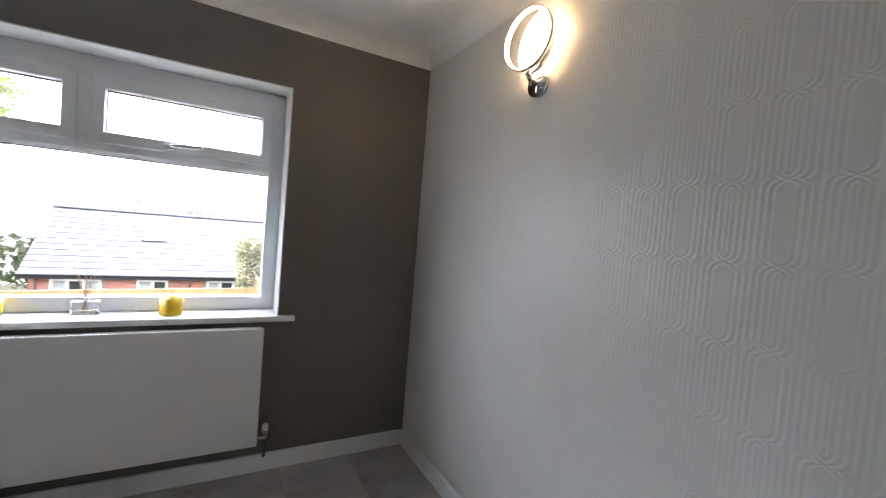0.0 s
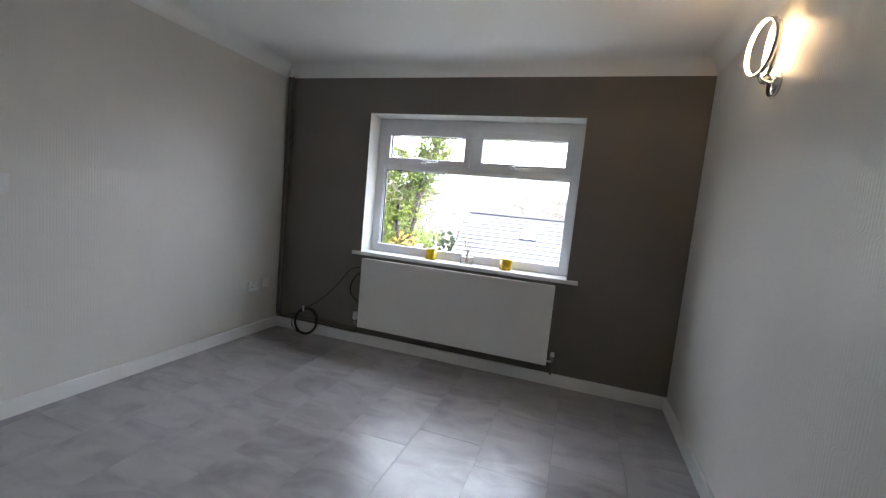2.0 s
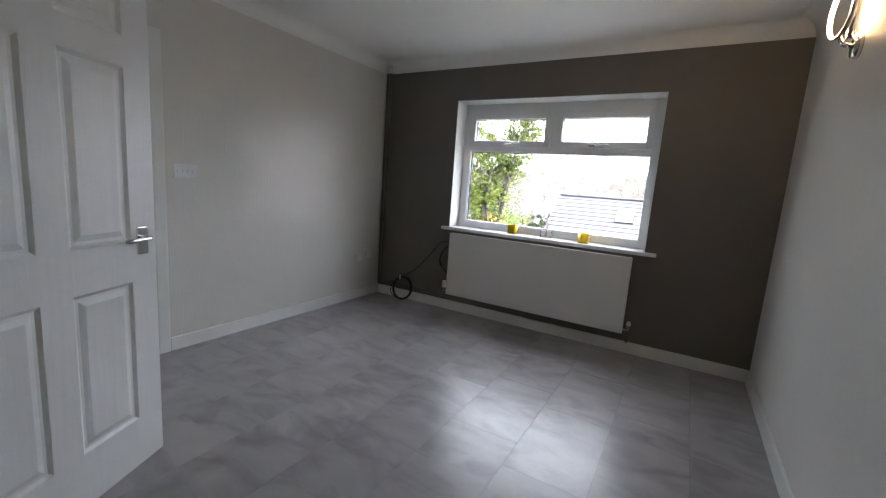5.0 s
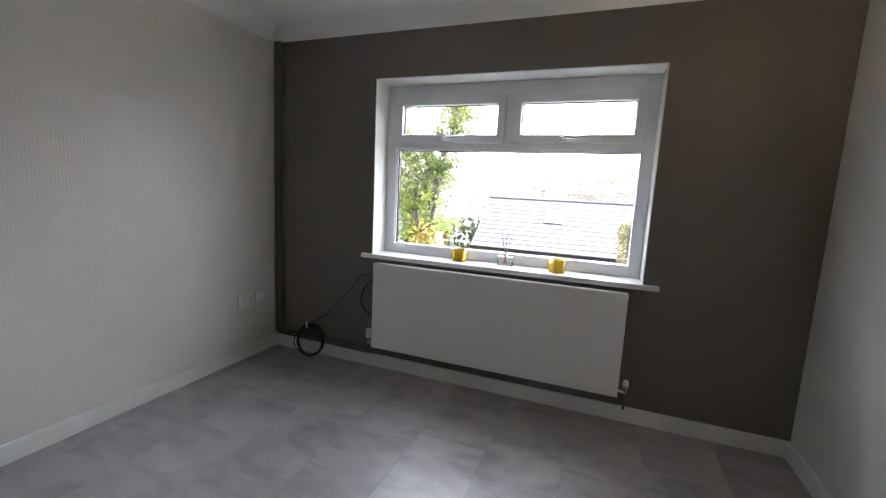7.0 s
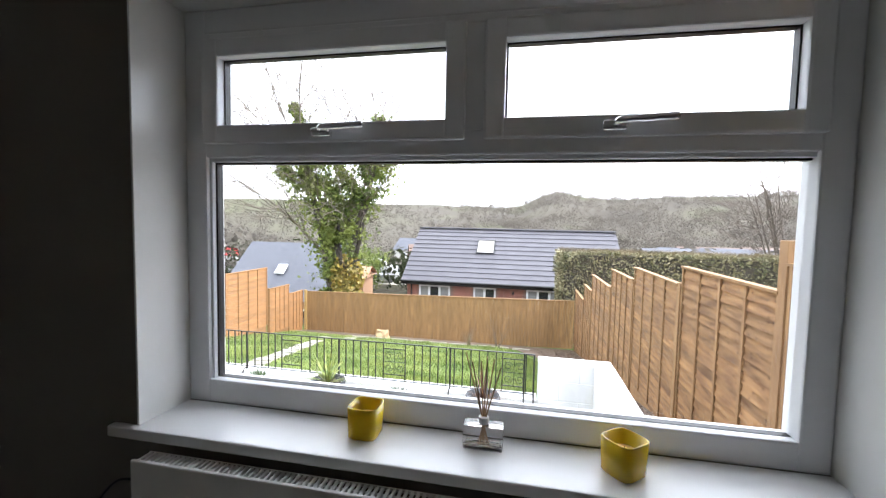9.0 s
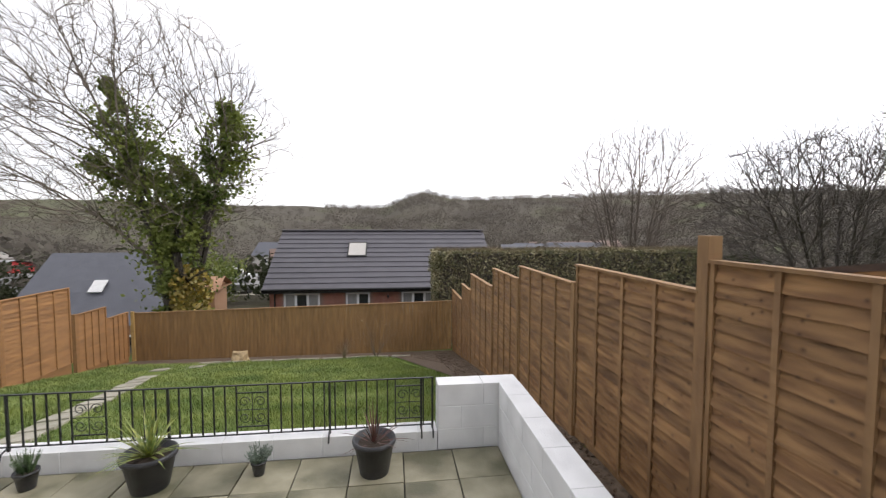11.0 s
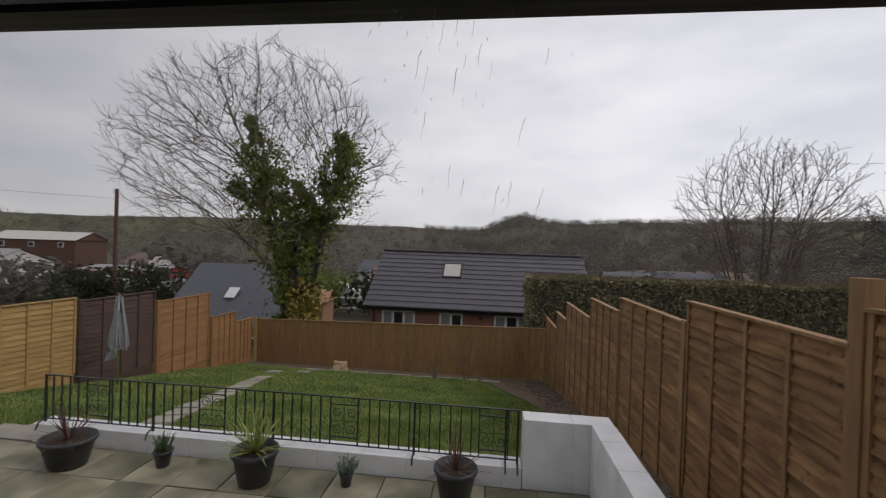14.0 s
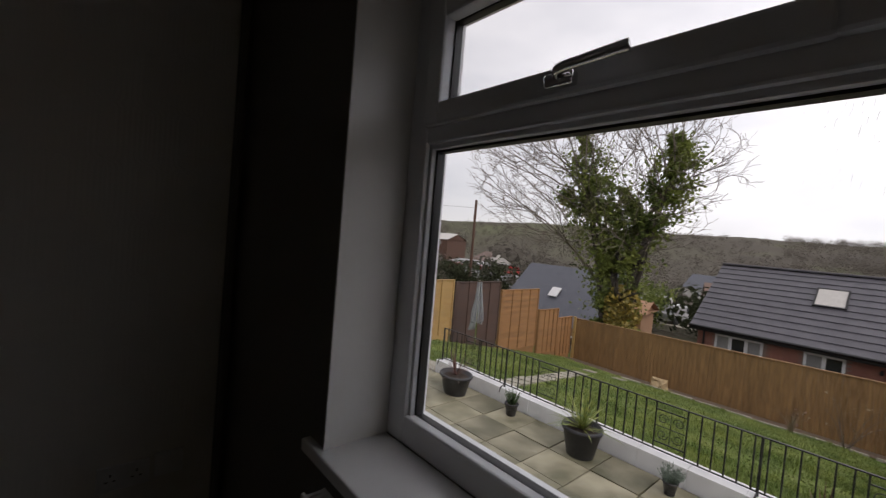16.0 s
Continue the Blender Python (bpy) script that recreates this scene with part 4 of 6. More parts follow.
def block_wall(name, x0, x1, y0, y1, top, along, label, seed):
    """A painted block wall: core, blocks and a smooth cap."""
    w = thing(name, pose(0, 0, 0), label, "wall", "", "structure")
    part("core", box(x0 + 0.006, x1 - 0.006, y0 + 0.006, y1 - 0.006, PZ - 0.3, top - 0.012), M_BLOCK, w)
    z, k = PZ - 0.04, 0
    while z < top - 0.03:
        z1 = min(z + 0.222, top)
        a, end = (x0, x1) if along == "x" else (y0, y1)
        s = a - (0.22 if k % 2 else 0.0)
        while s < end - 0.01:
            e = min(s + 0.446, end)
            c = max(s, a)
            if e - c > 0.03:
                if along == "x":
                    b = box(c + 0.002, e - 0.002, y0, y1, z + 0.002, z1 - 0.002, 0.006)
                else:
                    b = box(x0, x1, c + 0.002, e - 0.002, z + 0.002, z1 - 0.002, 0.006)
                part("block", b, M_BLOCK, w)
            s += 0.446
        z, k = z1, k + 1
    return w


block_wall("wall_patio_east", 2.65, 2.86, 0.37, 3.805, -0.12, "y", "white painted block wall beside the patio", 1)
block_wall("wall_patio_pier", 2.05, 2.86, 3.81, 4.02, -0.13, "x", "white painted block pier at the patio corner", 2)
block_wall("wall_patio_low", -3.05, 2.045, 3.80, 4.01, -0.575, "x", "low white painted block wall under the railing", 3)
block_wall("wall_patio_low_west", -4.65, -3.90, 3.80, 4.01, -0.575, "x", "short low white painted wall under a railing", 4)
block_wall("wall_patio_pier_west", -5.35, -4.655, 3.81, 4.02, -0.08, "x", "white painted block pier at the far patio corner", 5)
block_wall("wall_patio_west", -5.35, -5.15, 0.37, 3.805, -0.06, "y", "white painted block wall closing the patio", 6)

# ---- railings ----


def railing(name, x0, x1, posts, squares, label):
    r = thing(name, pose(-0.085, 3.87, -0.03), label, "railing")
    zt, zb = -0.04, -0.515
    part("top_rail", box(x0, x1, -0.011, 0.011, zt - 0.010, zt, 0.002), M_IRON, r)
    part("bottom_rail", box(x0, x1, -0.008, 0.008, zb, zb + 0.010, 0.002), M_IRON, r)
    for x in posts:
        pm = bmesh.new()
        add_box(pm, x - 0.010, x + 0.010, -0.010, 0.010, -0.575, zt - 0.009, 0.002)
        add_tube(pm, [(x, 0, -0.51), (x, -0.075, -0.535), (x, -0.10, -0.60)], 0.008, 6)
        part("post", pm, M_IRON, r)
    x = x0 + 0.10
    while x < x1 - 0.05:
        if not any(abs(x - q) < 0.04 for q in posts) and not any(a - 0.03 < x < b + 0.03 for a, b in squares):
            part("bar", box(x - 0.006, x + 0.006, -0.006, 0.006, zb + 0.009, zt - 0.009), M_IRON, r)
        x += 0.099
    for a, b in squares:
        s = bmesh.new()
        c, h = (a + b) / 2, (b - a) / 2
        zc = (zt + zb) / 2
        add_box(s, a - 0.006, a + 0.006, -0.006, 0.006, zb + 0.009, zt - 0.009)
        add_box(s, b - 0.006, b + 0.006, -0.006, 0.006, zb + 0.009, zt - 0.009)
        for zz in (zc - 0.16, zc + 0.16):
            add_box(s, a, b, -0.005, 0.005, zz - 0.005, zz + 0.005)
        for sx in (-1, 1):
            for sz in (-1, 1):
                pts = []
                for k in range(22):
                    t = k / 21 * 2.6 * math.pi
                    rr = 0.052 * (1 - k / 30)
                    pts.append((c + sx * (h * 0.5 - rr * math.cos(t)), 0, zc + sz * (0.075 + rr * math.sin(t))))
                add_tube(s, pts, 0.004, 5)
        add_tube(s, [(c, 0, zc - 0.16), (c, 0, zc + 0.16)], 0.004, 5)
        add_tube(s, [(a, 0, zc), (b, 0, zc)], 0.004, 5)
        part("scroll_panel", s, M_IRON, r, "square wrought iron scroll panel")


railing("railing", -2.90, 2.10, (-2.89, -1.63, -0.32, 1.11, 1.98, 2.09), ((-2.40, -2.14), (-1.12, -0.84), (0.27, 0.55), (1.73, 2.0)), "black wrought iron railing on the low white wall")
railing("railing", -4.55, -3.86, (-4.54, -3.87), ((-4.30, -4.04),), "short black wrought iron railing by the garden steps")

# ---- garden steps ----
st = thing("garden_steps", pose(0, 0, 0), "concrete garden steps down from the patio", "steps", "", "structure")
for i in range(3):
    part("tread", box(-3.88, -3.07, 3.83 + 0.3 * i, 4.18 + 0.3 * i, -1.6, PZ - 0.05 - 0.13 * i, 0.01), M_STONE, st)

# ---- pots ----


def pot(x, y, r, h, oval, label):
    p = thing("plant_pot", pose(x - 0.08, y - 0.06, PZ + 0.002), label, "plant pot")
    part("tub", lathe([(r * 0.66, 0), (r * 0.68, 0.008), (r * 0.93, h * 0.86), (r * 1.0, h * 0.86), (r * 1.03, h * 0.93), (r * 1.0, h), (r * 0.93, h), (r * 0.9, h * 0.86)], 28, oval), M_POT, p, "", True)
    part("soil", lathe([(r * 0.5, h * 0.7), (r * 0.895, h * 0.85), (r * 0.3, h * 0.89), (0.01, h * 0.9)], 20, oval), M_SOIL, p)
    return p


def spikes(parent, n, length, h, material, seed, width=0.011, droop=0.5, label=""):
    """Strap leaves that arch out from one crown."""
    rg = random.Random(seed)
    for i in range(n):
        az = rg.random() * 6.283
        el = rg.uniform(0.25, 1.45)
        ln = length * rg.uniform(0.65, 1.1)
        side = Vector((-math.sin(az), math.cos(az), 0))
        v, f = [], []
        for k in range(7):
            t = k / 6
            rad_ = ln * t * math.cos(el) + 0.01
            z = h + ln * t * math.sin(el) - droop * ln * t * t * math.cos(el)
            c = Vector((rad_ * math.cos(az), rad_ * math.sin(az), z))
            w = width * (1 - t ** 2 * 0.95)
            v += [c - side * w, c + Vector((0, 0, -w * 0.35)), c + side * w]
            if k:
                a = 3 * (k - 1)
                f += [(a, a + 1, a + 4, a + 3), (a + 1, a + 2, a + 5, a + 4)]
        raw("leaf", v, f, material, parent, label)


def herb(parent, n, h0, height, r, material, seed):
    rg = random.Random(seed)
    bm = bmesh.new()
    pts = []
    for i in range(n):
        a, q = rg.random() * 6.283, r * math.sqrt(rg.random())
        top = Vector((q * 1.5 * math.cos(a), q * 1.5 * math.sin(a), h0 + height * rg.uniform(0.6, 1)))
        foot = Vector((q * 0.5 * math.cos(a), q * 0.5 * math.sin(a), h0 - 0.02))
        add_tube(bm, [foot, top], 0.0015, 3)
        for k in range(9):
            pts.append(foot.lerp(top, 0.25 + 0.08 * k))
    part("stems", bm, material, parent)
    v, f = leaf_cards(pts, 0.013, rg, 0.28)
    raw("leaves", v, f, material, parent)


p1 = pot(-2.13, 3.50, 0.205, 0.27, 1.15, "black oval tub with a thin red cordyline")
spikes(p1, 30, 0.46, 0.23, M_LEAF_R, 1, 0.008, 0.3)
p2 = pot(-1.27, 3.64, 0.085, 0.15, 1.0, "small black pot with green herb shoots")
herb(p2, 60, 0.14, 0.17, 0.075, M_LEAF_G, 2)
p3 = pot(-0.28, 3.54, 0.195, 0.30, 1.05, "black pot with a yellow-green striped spiky plant")
spikes(p3, 50, 0.47, 0.26, M_LEAF_Y, 3, 0.011, 0.35)
p4 = pot(0.55, 3.62, 0.065, 0.12, 1.0, "small black pot with grey-green lavender")
herb(p4, 70, 0.11, 0.15, 0.08, M_LEAF_S, 4)
p5 = pot(1.54, 3.54, 0.185, 0.31, 1.0, "round black pot with a sparse red spiky plant")
spikes(p5, 24, 0.42, 0.25, M_LEAF_R, 5, 0.008, 0.35)
p6 = pot(-4.80, 3.45, 0.22, 0.26, 1.0, "wide black bowl with a grey-green spiky plant")
spikes(p6, 32, 0.42, 0.22, M_LEAF_S, 6, 0.010, 0.35)

# ---- lap fences ----


def piece_mesh(name, bm, material):
    me = bpy.data.meshes.new(name)
    bm.to_mesh(me)
    bm.free()
    me.materials.append(material)
    return me


def lap_fence(name, x, bays, face, board_m, batten_m, label, post_tops=(), post_h=None):
    """Overlap panels along y at x; face is the side that looks into the garden."""
    for y0, y1, top, h in bays:
        h = max(h - 0.3, top - ground_z(x, (y0 + y1) / 2) - 0.10)
        f = thing(name, pose(x, y0, top - h), label, "fence", "panels along the side boundary")
        ln = y1 - y0 - 0.10
        n = max(4, int(h / 0.098))
        rg = random.Random(int(y0 * 97))
        for i in range(n):
            z = h / n * i
            bm = bmesh.new()
            segs = 7
            rows = []
            amp = [rg.uniform(-0.007, 0.006) for _ in range(segs + 1)]
            lip = rg.uniform(0.027, 0.033)
            for k in range(segs + 1):
                yy = 0.05 + ln * k / segs
                rows.append([bm.verts.new(v) for v in ((0.004 * face, yy, z + h / n + 0.015), (-0.006 * face, yy, z + h / n + 0.015), ((lip - 0.014) * face, yy, z + amp[k]), (lip * face, yy, z + amp[k]))])
            for a, b in zip(rows, rows[1:]):
                for q in range(4):
                    bm.faces.new((a[q], b[q], b[(q + 1) % 4], a[(q + 1) % 4]))
            bm.faces.new(rows[0])
            bm.faces.new(rows[-1][::-1])
            bmesh.ops.recalc_face_normals(bm, faces=bm.faces[:])
            part("board", bm, board_m, f)
        for k in range(5):
            yy = 0.05 + ln * k / 4
            part("batten", box(0.024 * face - 0.014, 0.032 * face + 0.014, yy - 0.019, yy + 0.019, 0.0, h + 0.015), batten_m, f)
        part("cap", box(-0.022, 0.058 if face > 0 else 0.022, 0.03, ln + 0.07, h + 0.014, h + 0.036) if face > 0 else box(-0.058, 0.022, 0.03, ln + 0.07, h + 0.014, h + 0.036), batten_m, f)
        gz = ground_z(x, y0) - top + h - 0.3
        part("post", box(-0.052, 0.048, -0.05, 0.048, gz, h + (0.40 if (y0, y1) in post_tops else 0.05), 0.004), batten_m, f)
        part("gravel_board", box(-0.02, 0.02, 0.05, ln + 0.05, -0.42, -0.004), batten_m, f)


FX = 3.70
lap_fence("fence", FX, ((0.48, 2.40, 1.15, 1.80), (2.42, 4.36, 0.94, 1.80), (4.38, 6.46, 0.72, 1.75), (6.48, 8.26, 0.50, 1.75), (8.28, 10.70, 0.10, 1.75), (10.72, 12.10, -0.36, 1.75), (12.12, 14.2, -0.86, 1.75)), -1, M_FENCE, M_BATTEN, "tan overlap panel fence stepping down the slope", ((2.42, 4.36),))
LX = -6.9
lap_fence("fence", LX, ((1.8, 3.76, 0.38, 1.85), (3.78, 5.75, 0.40, 1.85)), 1, M_FENCE_G, M_FENCE_G, "weathered grey-brown overlap fence panel")
lap_fence("fence", LX, ((5.83, 7.70, 0.08, 1.85),), 1, M_FENCE_Y, M_FENCE_Y, "new yellow overlap fence panel")
lap_fence("fence", LX, ((7.78, 9.75, 0.0, 1.75),), 1, M_FENCE_D, M_FENCE_D, "dark brown overlap fence panel")
lap_fence("fence", LX, ((9.85, 11.85, -0.28, 1.75), (12.0, 13.2, -1.05, 1.3), (13.22, 14.2, -1.42, 1.4)), 1, M_FENCE_O, M_FENCE_O, "orange-brown overlap fence panel")

# back fence of upright boards
bf = thing("back_fence", pose(0, 14.35, 0), "tall back fence of upright brown boards", "fence")
nb = 92
for i in range(nb):
    x = -6.85 + i * (FX + 6.82) / nb
    t = (x + 6.88) / 10.55
    top = -1.46 + 0.20 * t
    part("board", box(x + 0.002, x + 0.112, -0.012, 0.006 + 0.006 * (i % 2), top - 1.75, top - 0.03 + 0.008 * ((i * 7) % 3)), M_BACK, bf)
bm = bmesh.new()
for x0, x1 in ((-6.87, 3.68),):
    v = [bm.verts.new(q) for q in ((x0, -0.035, -1.49), (x1, -0.035, -1.29), (x1, 0.03, -1.29), (x0, 0.03, -1.49), (x0, -0.035, -1.455), (x1, -0.035, -1.255), (x1, 0.03, -1.255), (x0, 0.03, -1.455))]
    for q in ((0, 1, 2, 3), (4, 7, 6, 5), (0, 4, 5, 1), (1, 5, 6, 2), (2, 6, 7, 3), (3, 7, 4, 0)):
        bm.faces.new([v[k] for k in q])
part("cap", bm, M_BATTEN, bf)
part("corner_post", box(-6.86, -6.76, -0.08, -0.02, -3.5, -1.40, 0.004), M_FENCE_Y, bf, "pale new corner post")

# neighbour's fence beyond, seen over the panels
nf = thing("neighbour_fence", pose(7.0, 0, 0), "dark stained fence of the next garden", "fence")
bm = bmesh.new()
v = [bm.verts.new(q) for q in ((0, -2, -1.2), (0, 6.5, -1.6), (0, 6.5, 0.45), (0, -2, 1.95), (0.06, -2, -1.2), (0.06, 6.5, -1.6), (0.06, 6.5, 0.45), (0.06, -2, 1.95))]
for q in ((0, 1, 2, 3), (7, 6, 5, 4), (0, 4, 5, 1), (1, 5, 6, 2), (2, 6, 7, 3), (3, 7, 4, 0)):
    bm.faces.new([v[k] for k in q])
part("boards", bm, M_FENCE_O, nf)
bm = bmesh.new()
add_tube(bm, [(0.03, -2, 1.99), (0.03, 6.5, 0.49)], 0.06, 4)
part("cap", bm, M_FENCE_D, nf)

# ---- garden clutter ----
rng = random.Random(11)
bm = bmesh.new()
for i in range(5200):
    x, y = rng.uniform(2.95, 3.66), rng.uniform(1.4, 14.1)
    if rng.random() < 0.35:
        x, y = rng.uniform(1.6, 3.66), rng.uniform(9.5, 14.1)
        if x < 3.66 - (y - 9.3) * 0.45:
            continue
    s = rng.uniform(0.008, 0.03)
    m = Matrix.Translation((x, y, ground_z(x, y) + 0.02)) @ Euler((rng.random() * 3, rng.random() * 3, 0)).to_matrix().to_4x4() @ Matrix.Diagonal((s, s * rng.uniform(0.6, 1.4), s * 0.7, 1))
    k = [bm.verts.new(m @ Vector(q)) for q in ((1, 0, 0), (-1, 0, 0), (0, 1, 0), (0, -1, 0), (0, 0, 1), (0, 0, -1))]
    for q in ((0, 2, 4), (2, 1, 4), (1, 3, 4), (3, 0, 4), (2, 0, 5), (1, 2, 5), (3, 1, 5), (0, 3, 5)):
        bm.faces.new([k[j] for j in q])
tagged(part("gravel", bm, M_GRAVEL), "brown gravel and soil along the fence foot", "gravel", "", "stuff")


def soil_strip(name, pts, label):
    """A thin bed of soil that follows the ground."""
    v = [(x, y, ground_z(x, y) + 0.025) for x, y in pts]
    n = len(v) // 2
    tagged(raw(name, v, [(i, i + 1, n + i + 1, n + i) for i in range(n - 1)], M_GRAVEL), label, "soil", "", "structure")


ys = [1.0 + 0.66 * i for i in range(21)]
soil_strip("soil_bed_side", [(2.93 if y < 8.5 else 3.0 - (y - 8.5) * 0.30, y) for y in ys] + [(3.69, y) for y in ys], "bare soil bed beside the fence")
xs_ = [-6.8 + 0.7 * i for i in range(16)]
soil_strip("soil_bed_back", [(x, 13.1 + 0.15 * math.sin(x * 2)) for x in xs_] + [(x, 14.33) for x in xs_], "bare soil bed along the back fence")

# grass blades
vs, fs = [], []
rng = random.Random(21)
for i in range(110000):
    y = 4.1 + (13.2 - 4.1) * rng.random() ** 1.25
    x = rng.uniform(-6.75, 2.95)
    if y > 8.5 and x > 2.95 - (y - 8.5) * 0.36:
        continue
    if abs(x - (-3.0 - (y - 5.4) * 0.26)) < 0.22 and y < 12:
        continue
    c = Vector((x, y, ground_z(x, y) - 0.005))
    a = rng.random() * 6.283
    h = rng.uniform(0.03, 0.085) * (1.0 + 0.6 * noise.noise(Vector((x * 0.9, y * 0.9, 0))))
    d = Vector((math.cos(a), math.sin(a), 0))
    w = 0.005 + 0.0006 * y
    k = len(vs)
    vs += [c - d * w, c + d * w, c + Vector((d.y * 0.03, -d.x * 0.03, h))]
    fs.append((k, k + 1, k + 2))
tagged(raw("grass", vs, fs, M_GRASS), "rough green lawn grass", "grass", "", "stuff")

path = thing("garden_path", pose(0, 0, 0), "worn stone slab path across the lawn", "path", "", "structure")
rng = random.Random(5)
for i in range(13):
    y = 5.0 + i * 0.55
    x = -3.0 - (y - 5.4) * 0.26 + rng.uniform(-0.03, 0.03)
    if i > 10:
        x, y = -4.75 + (i - 11) * 0.75, 11.9 + (i - 11) * 0.4
    s = part("slab", box(-0.2, 0.2, -0.24, 0.24, -0.04, 0.02, 0.012), M_STONE, path)
    s.matrix_local = pose(x, y, ground_z(x, y) + 0.01, -11.5, 0, 12 + rng.uniform(-5, 5))
for i in range(9):
    x = -3.9 + i * 0.72
    y = 13.05 + rng.uniform(-0.06, 0.06)
    s = part("edging_stone", box(-0.3, 0.3, -0.07, 0.07, -0.05, 0.04, 0.015), M_STONE, path)
    s.matrix_local = pose(x, y, ground_z(x, y) + 0.02, -11.5, 0, rng.uniform(-6, 6))
stump = thing("tree_stump", pose(-3.2, 13.4, ground_z(-3.2, 13.4)), "pale cut tree stump by the back fence", "stump")
bm = lathe([(0.34, -0.05), (0.26, 0.08), (0.20, 0.22), (0.17, 0.30), (0.05, 0.33)], 14)
for v in bm.verts:
    v.co += Vector((noise.noise(v.co * 6), noise.noise(v.co * 6 + Vector((3, 0, 0))), noise.noise(v.co * 5 + Vector((0, 7, 0))) * 0.7)) * 0.10
part("wood", bm, M_STUMP, stump)


def shrub(x, y, h, n, seed, label, material):
    s = thing("shrub", pose(x, y, ground_z(x, y)), label, "shrub")
    rg = random.Random(seed)
    bm = bmesh.new()
    for i in range(n):
        a = rg.random() * 6.28
        t = Vector((math.cos(a) * h * rg.uniform(0.1, 0.55), math.sin(a) * h * 0.3, h * rg.uniform(0.6, 1)))
        add_tube(bm, bow([(0, 0, -0.05), t * 0.5 + Vector((0, 0, 0.1 * h)), t], 3), 0.012, 4, 0.004)
    part("stems", bm, material, s)
    v, f = leaf_cards([(rg.gauss(0, h * 0.25), rg.gauss(0, h * 0.15), h * rg.uniform(0.2, 0.95)) for _ in range(60)], 0.03, rg)
    raw("leaves", v, f, M_LEAF_R if h < 0.7 else M_TWIG, s)


shrub(0.07, 13.1, 0.62, 16, 1, "low reddish dry shrub by the back fence", M_TWIG)
shrub(1.05, 13.0, 1.35, 7, 2, "thin bare sapling by the back fence", M_BARK2)

rl = thing("rotary_line", pose(-6.0, 7.8, ground_z(-6.0, 7.8)), "folded grey rotary washing line on its pole", "washing line")
part("pole", tube([(0, 0, -0.1), (0, 0, 1.95)], 0.024, 10), M_CHROME, rl)
for i in range(4):
    a = i * math.pi / 2 + 0.5
    part("arm", tube([(0.05 * math.cos(a), 0.05 * math.sin(a), 1.9), (0.14 * math.cos(a), 0.14 * math.sin(a), 0.75)], 0.014, 8), M_COVER, rl)
for i in range(18):
    a = i * 0.35
    part("cord", tube(bow([(0.05 * math.cos(a), 0.05 * math.sin(a), 1.85 - 0.02 * i), (0.17 * math.cos(a), 0.17 * math.sin(a), 1.0 - 0.03 * (i % 5)), (0.12 * math.cos(a + 0.4), 0.12 * math.sin(a + 0.4), 0.78)], 4), 0.009, 4), M_COVER, rl)
v, f = [], []
for k in range(9):
    t = k / 8
    for q, a in enumerate((2.2, 2.7, 3.2, 3.7)):
        r = 0.05 + 0.15 * t ** 1.3 * (0.8 + 0.4 * (q % 2))
        v.append((r * math.cos(a), r * math.sin(a), 1.5 - 0.95 * t))
    if k:
        for q in range(3):
            a = 4 * (k - 1) + q
            f.append((a, a + 1, a + 5, a + 4))
raw("loose_cover", v, f, M_COVER, rl, "grey fabric cover hanging loose", True)


# ---- brick house behind the garden ----
HX0, HX1, HY, EZ, RY, RZ = -4.35, 6.7, 20.6, -1.62, 24.2, 1.10
hs = thing("brick_house", pose(0, 0, 0), "red brick house with a dark grey tiled roof", "house")
part("wall", box(HX0, HX1, HY, 27.6, -5.0, -1.62), M_MORTAR, hs)
gb = bmesh.new()
for x in (HX0, HX1):
    v = [gb.verts.new(q) for q in ((x, HY, -1.65), (x, 27.6, -1.65), (x, RY, 0.95))]
    gb.faces.new(v)
part("gable", gb, M_BRICK, hs)
bm = bmesh.new()
for sx in ((HX0 - 0.25, HX1 + 0.25),):
    for (ya, za, yb, zb) in ((HY - 0.35, EZ - 0.1, RY, RZ - 0.06), (27.9, EZ - 0.1, RY, RZ - 0.06)):
        v = [bm.verts.new(q) for q in ((sx[0], ya, za), (sx[1], ya, za), (sx[1], yb, zb), (sx[0], yb, zb))]
        bm.faces.new(v)
roof = part("roof", bm, M_TILE, hs)
bm = bmesh.new()
nrow = 12
for i in range(nrow):
    t0, t1 = i / nrow, (i + 1) / nrow
    y0, y1 = HY - 0.38 + (RY - HY + 0.38) * t0, HY - 0.38 + (RY - HY + 0.38) * t1
    z0, z1 = EZ - 0.06 + (RZ - EZ + 0.04) * t0, EZ - 0.06 + (RZ - EZ + 0.04) * t1
    nx = 38
    off = 0.5 * (i % 2)
    for k in range(nx):
        xa = HX0 - 0.25 + (HX1 - HX0 + 0.5) * max(0, (k - off)) / nx
        xb = HX0 - 0.25 + (HX1 - HX0 + 0.5) * min(nx, k + 1 - off) / nx - 0.004
        q = [bm.verts.new(p) for p in ((xa, y0, z0 + 0.048), (xb, y0, z0 + 0.048), (xb, y1 + 0.03, z1 + 0.018), (xa, y1 + 0.03, z1 + 0.018), (xa, y0, z0 + 0.012), (xb, y0, z0 + 0.012))]
        bm.faces.new((q[0], q[1], q[2], q[3]))
        bm.faces.new((q[4], q[5], q[1], q[0]))
tagged(part("roof_tiles", bm, M_TILE, roof), kind="stuff")
part("ridge_tile", box(HX0 - 0.26, HX1 + 0.26, RY - 0.12, RY + 0.12, RZ - 0.02, RZ + 0.07, 0.03), M_TILE, hs)
part("gutter", tube([(HX0 - 0.28, HY - 0.42, EZ - 0.06), (HX1 + 0.28, HY - 0.42, EZ - 0.06)], 0.06, 8), M_CABLE, hs)
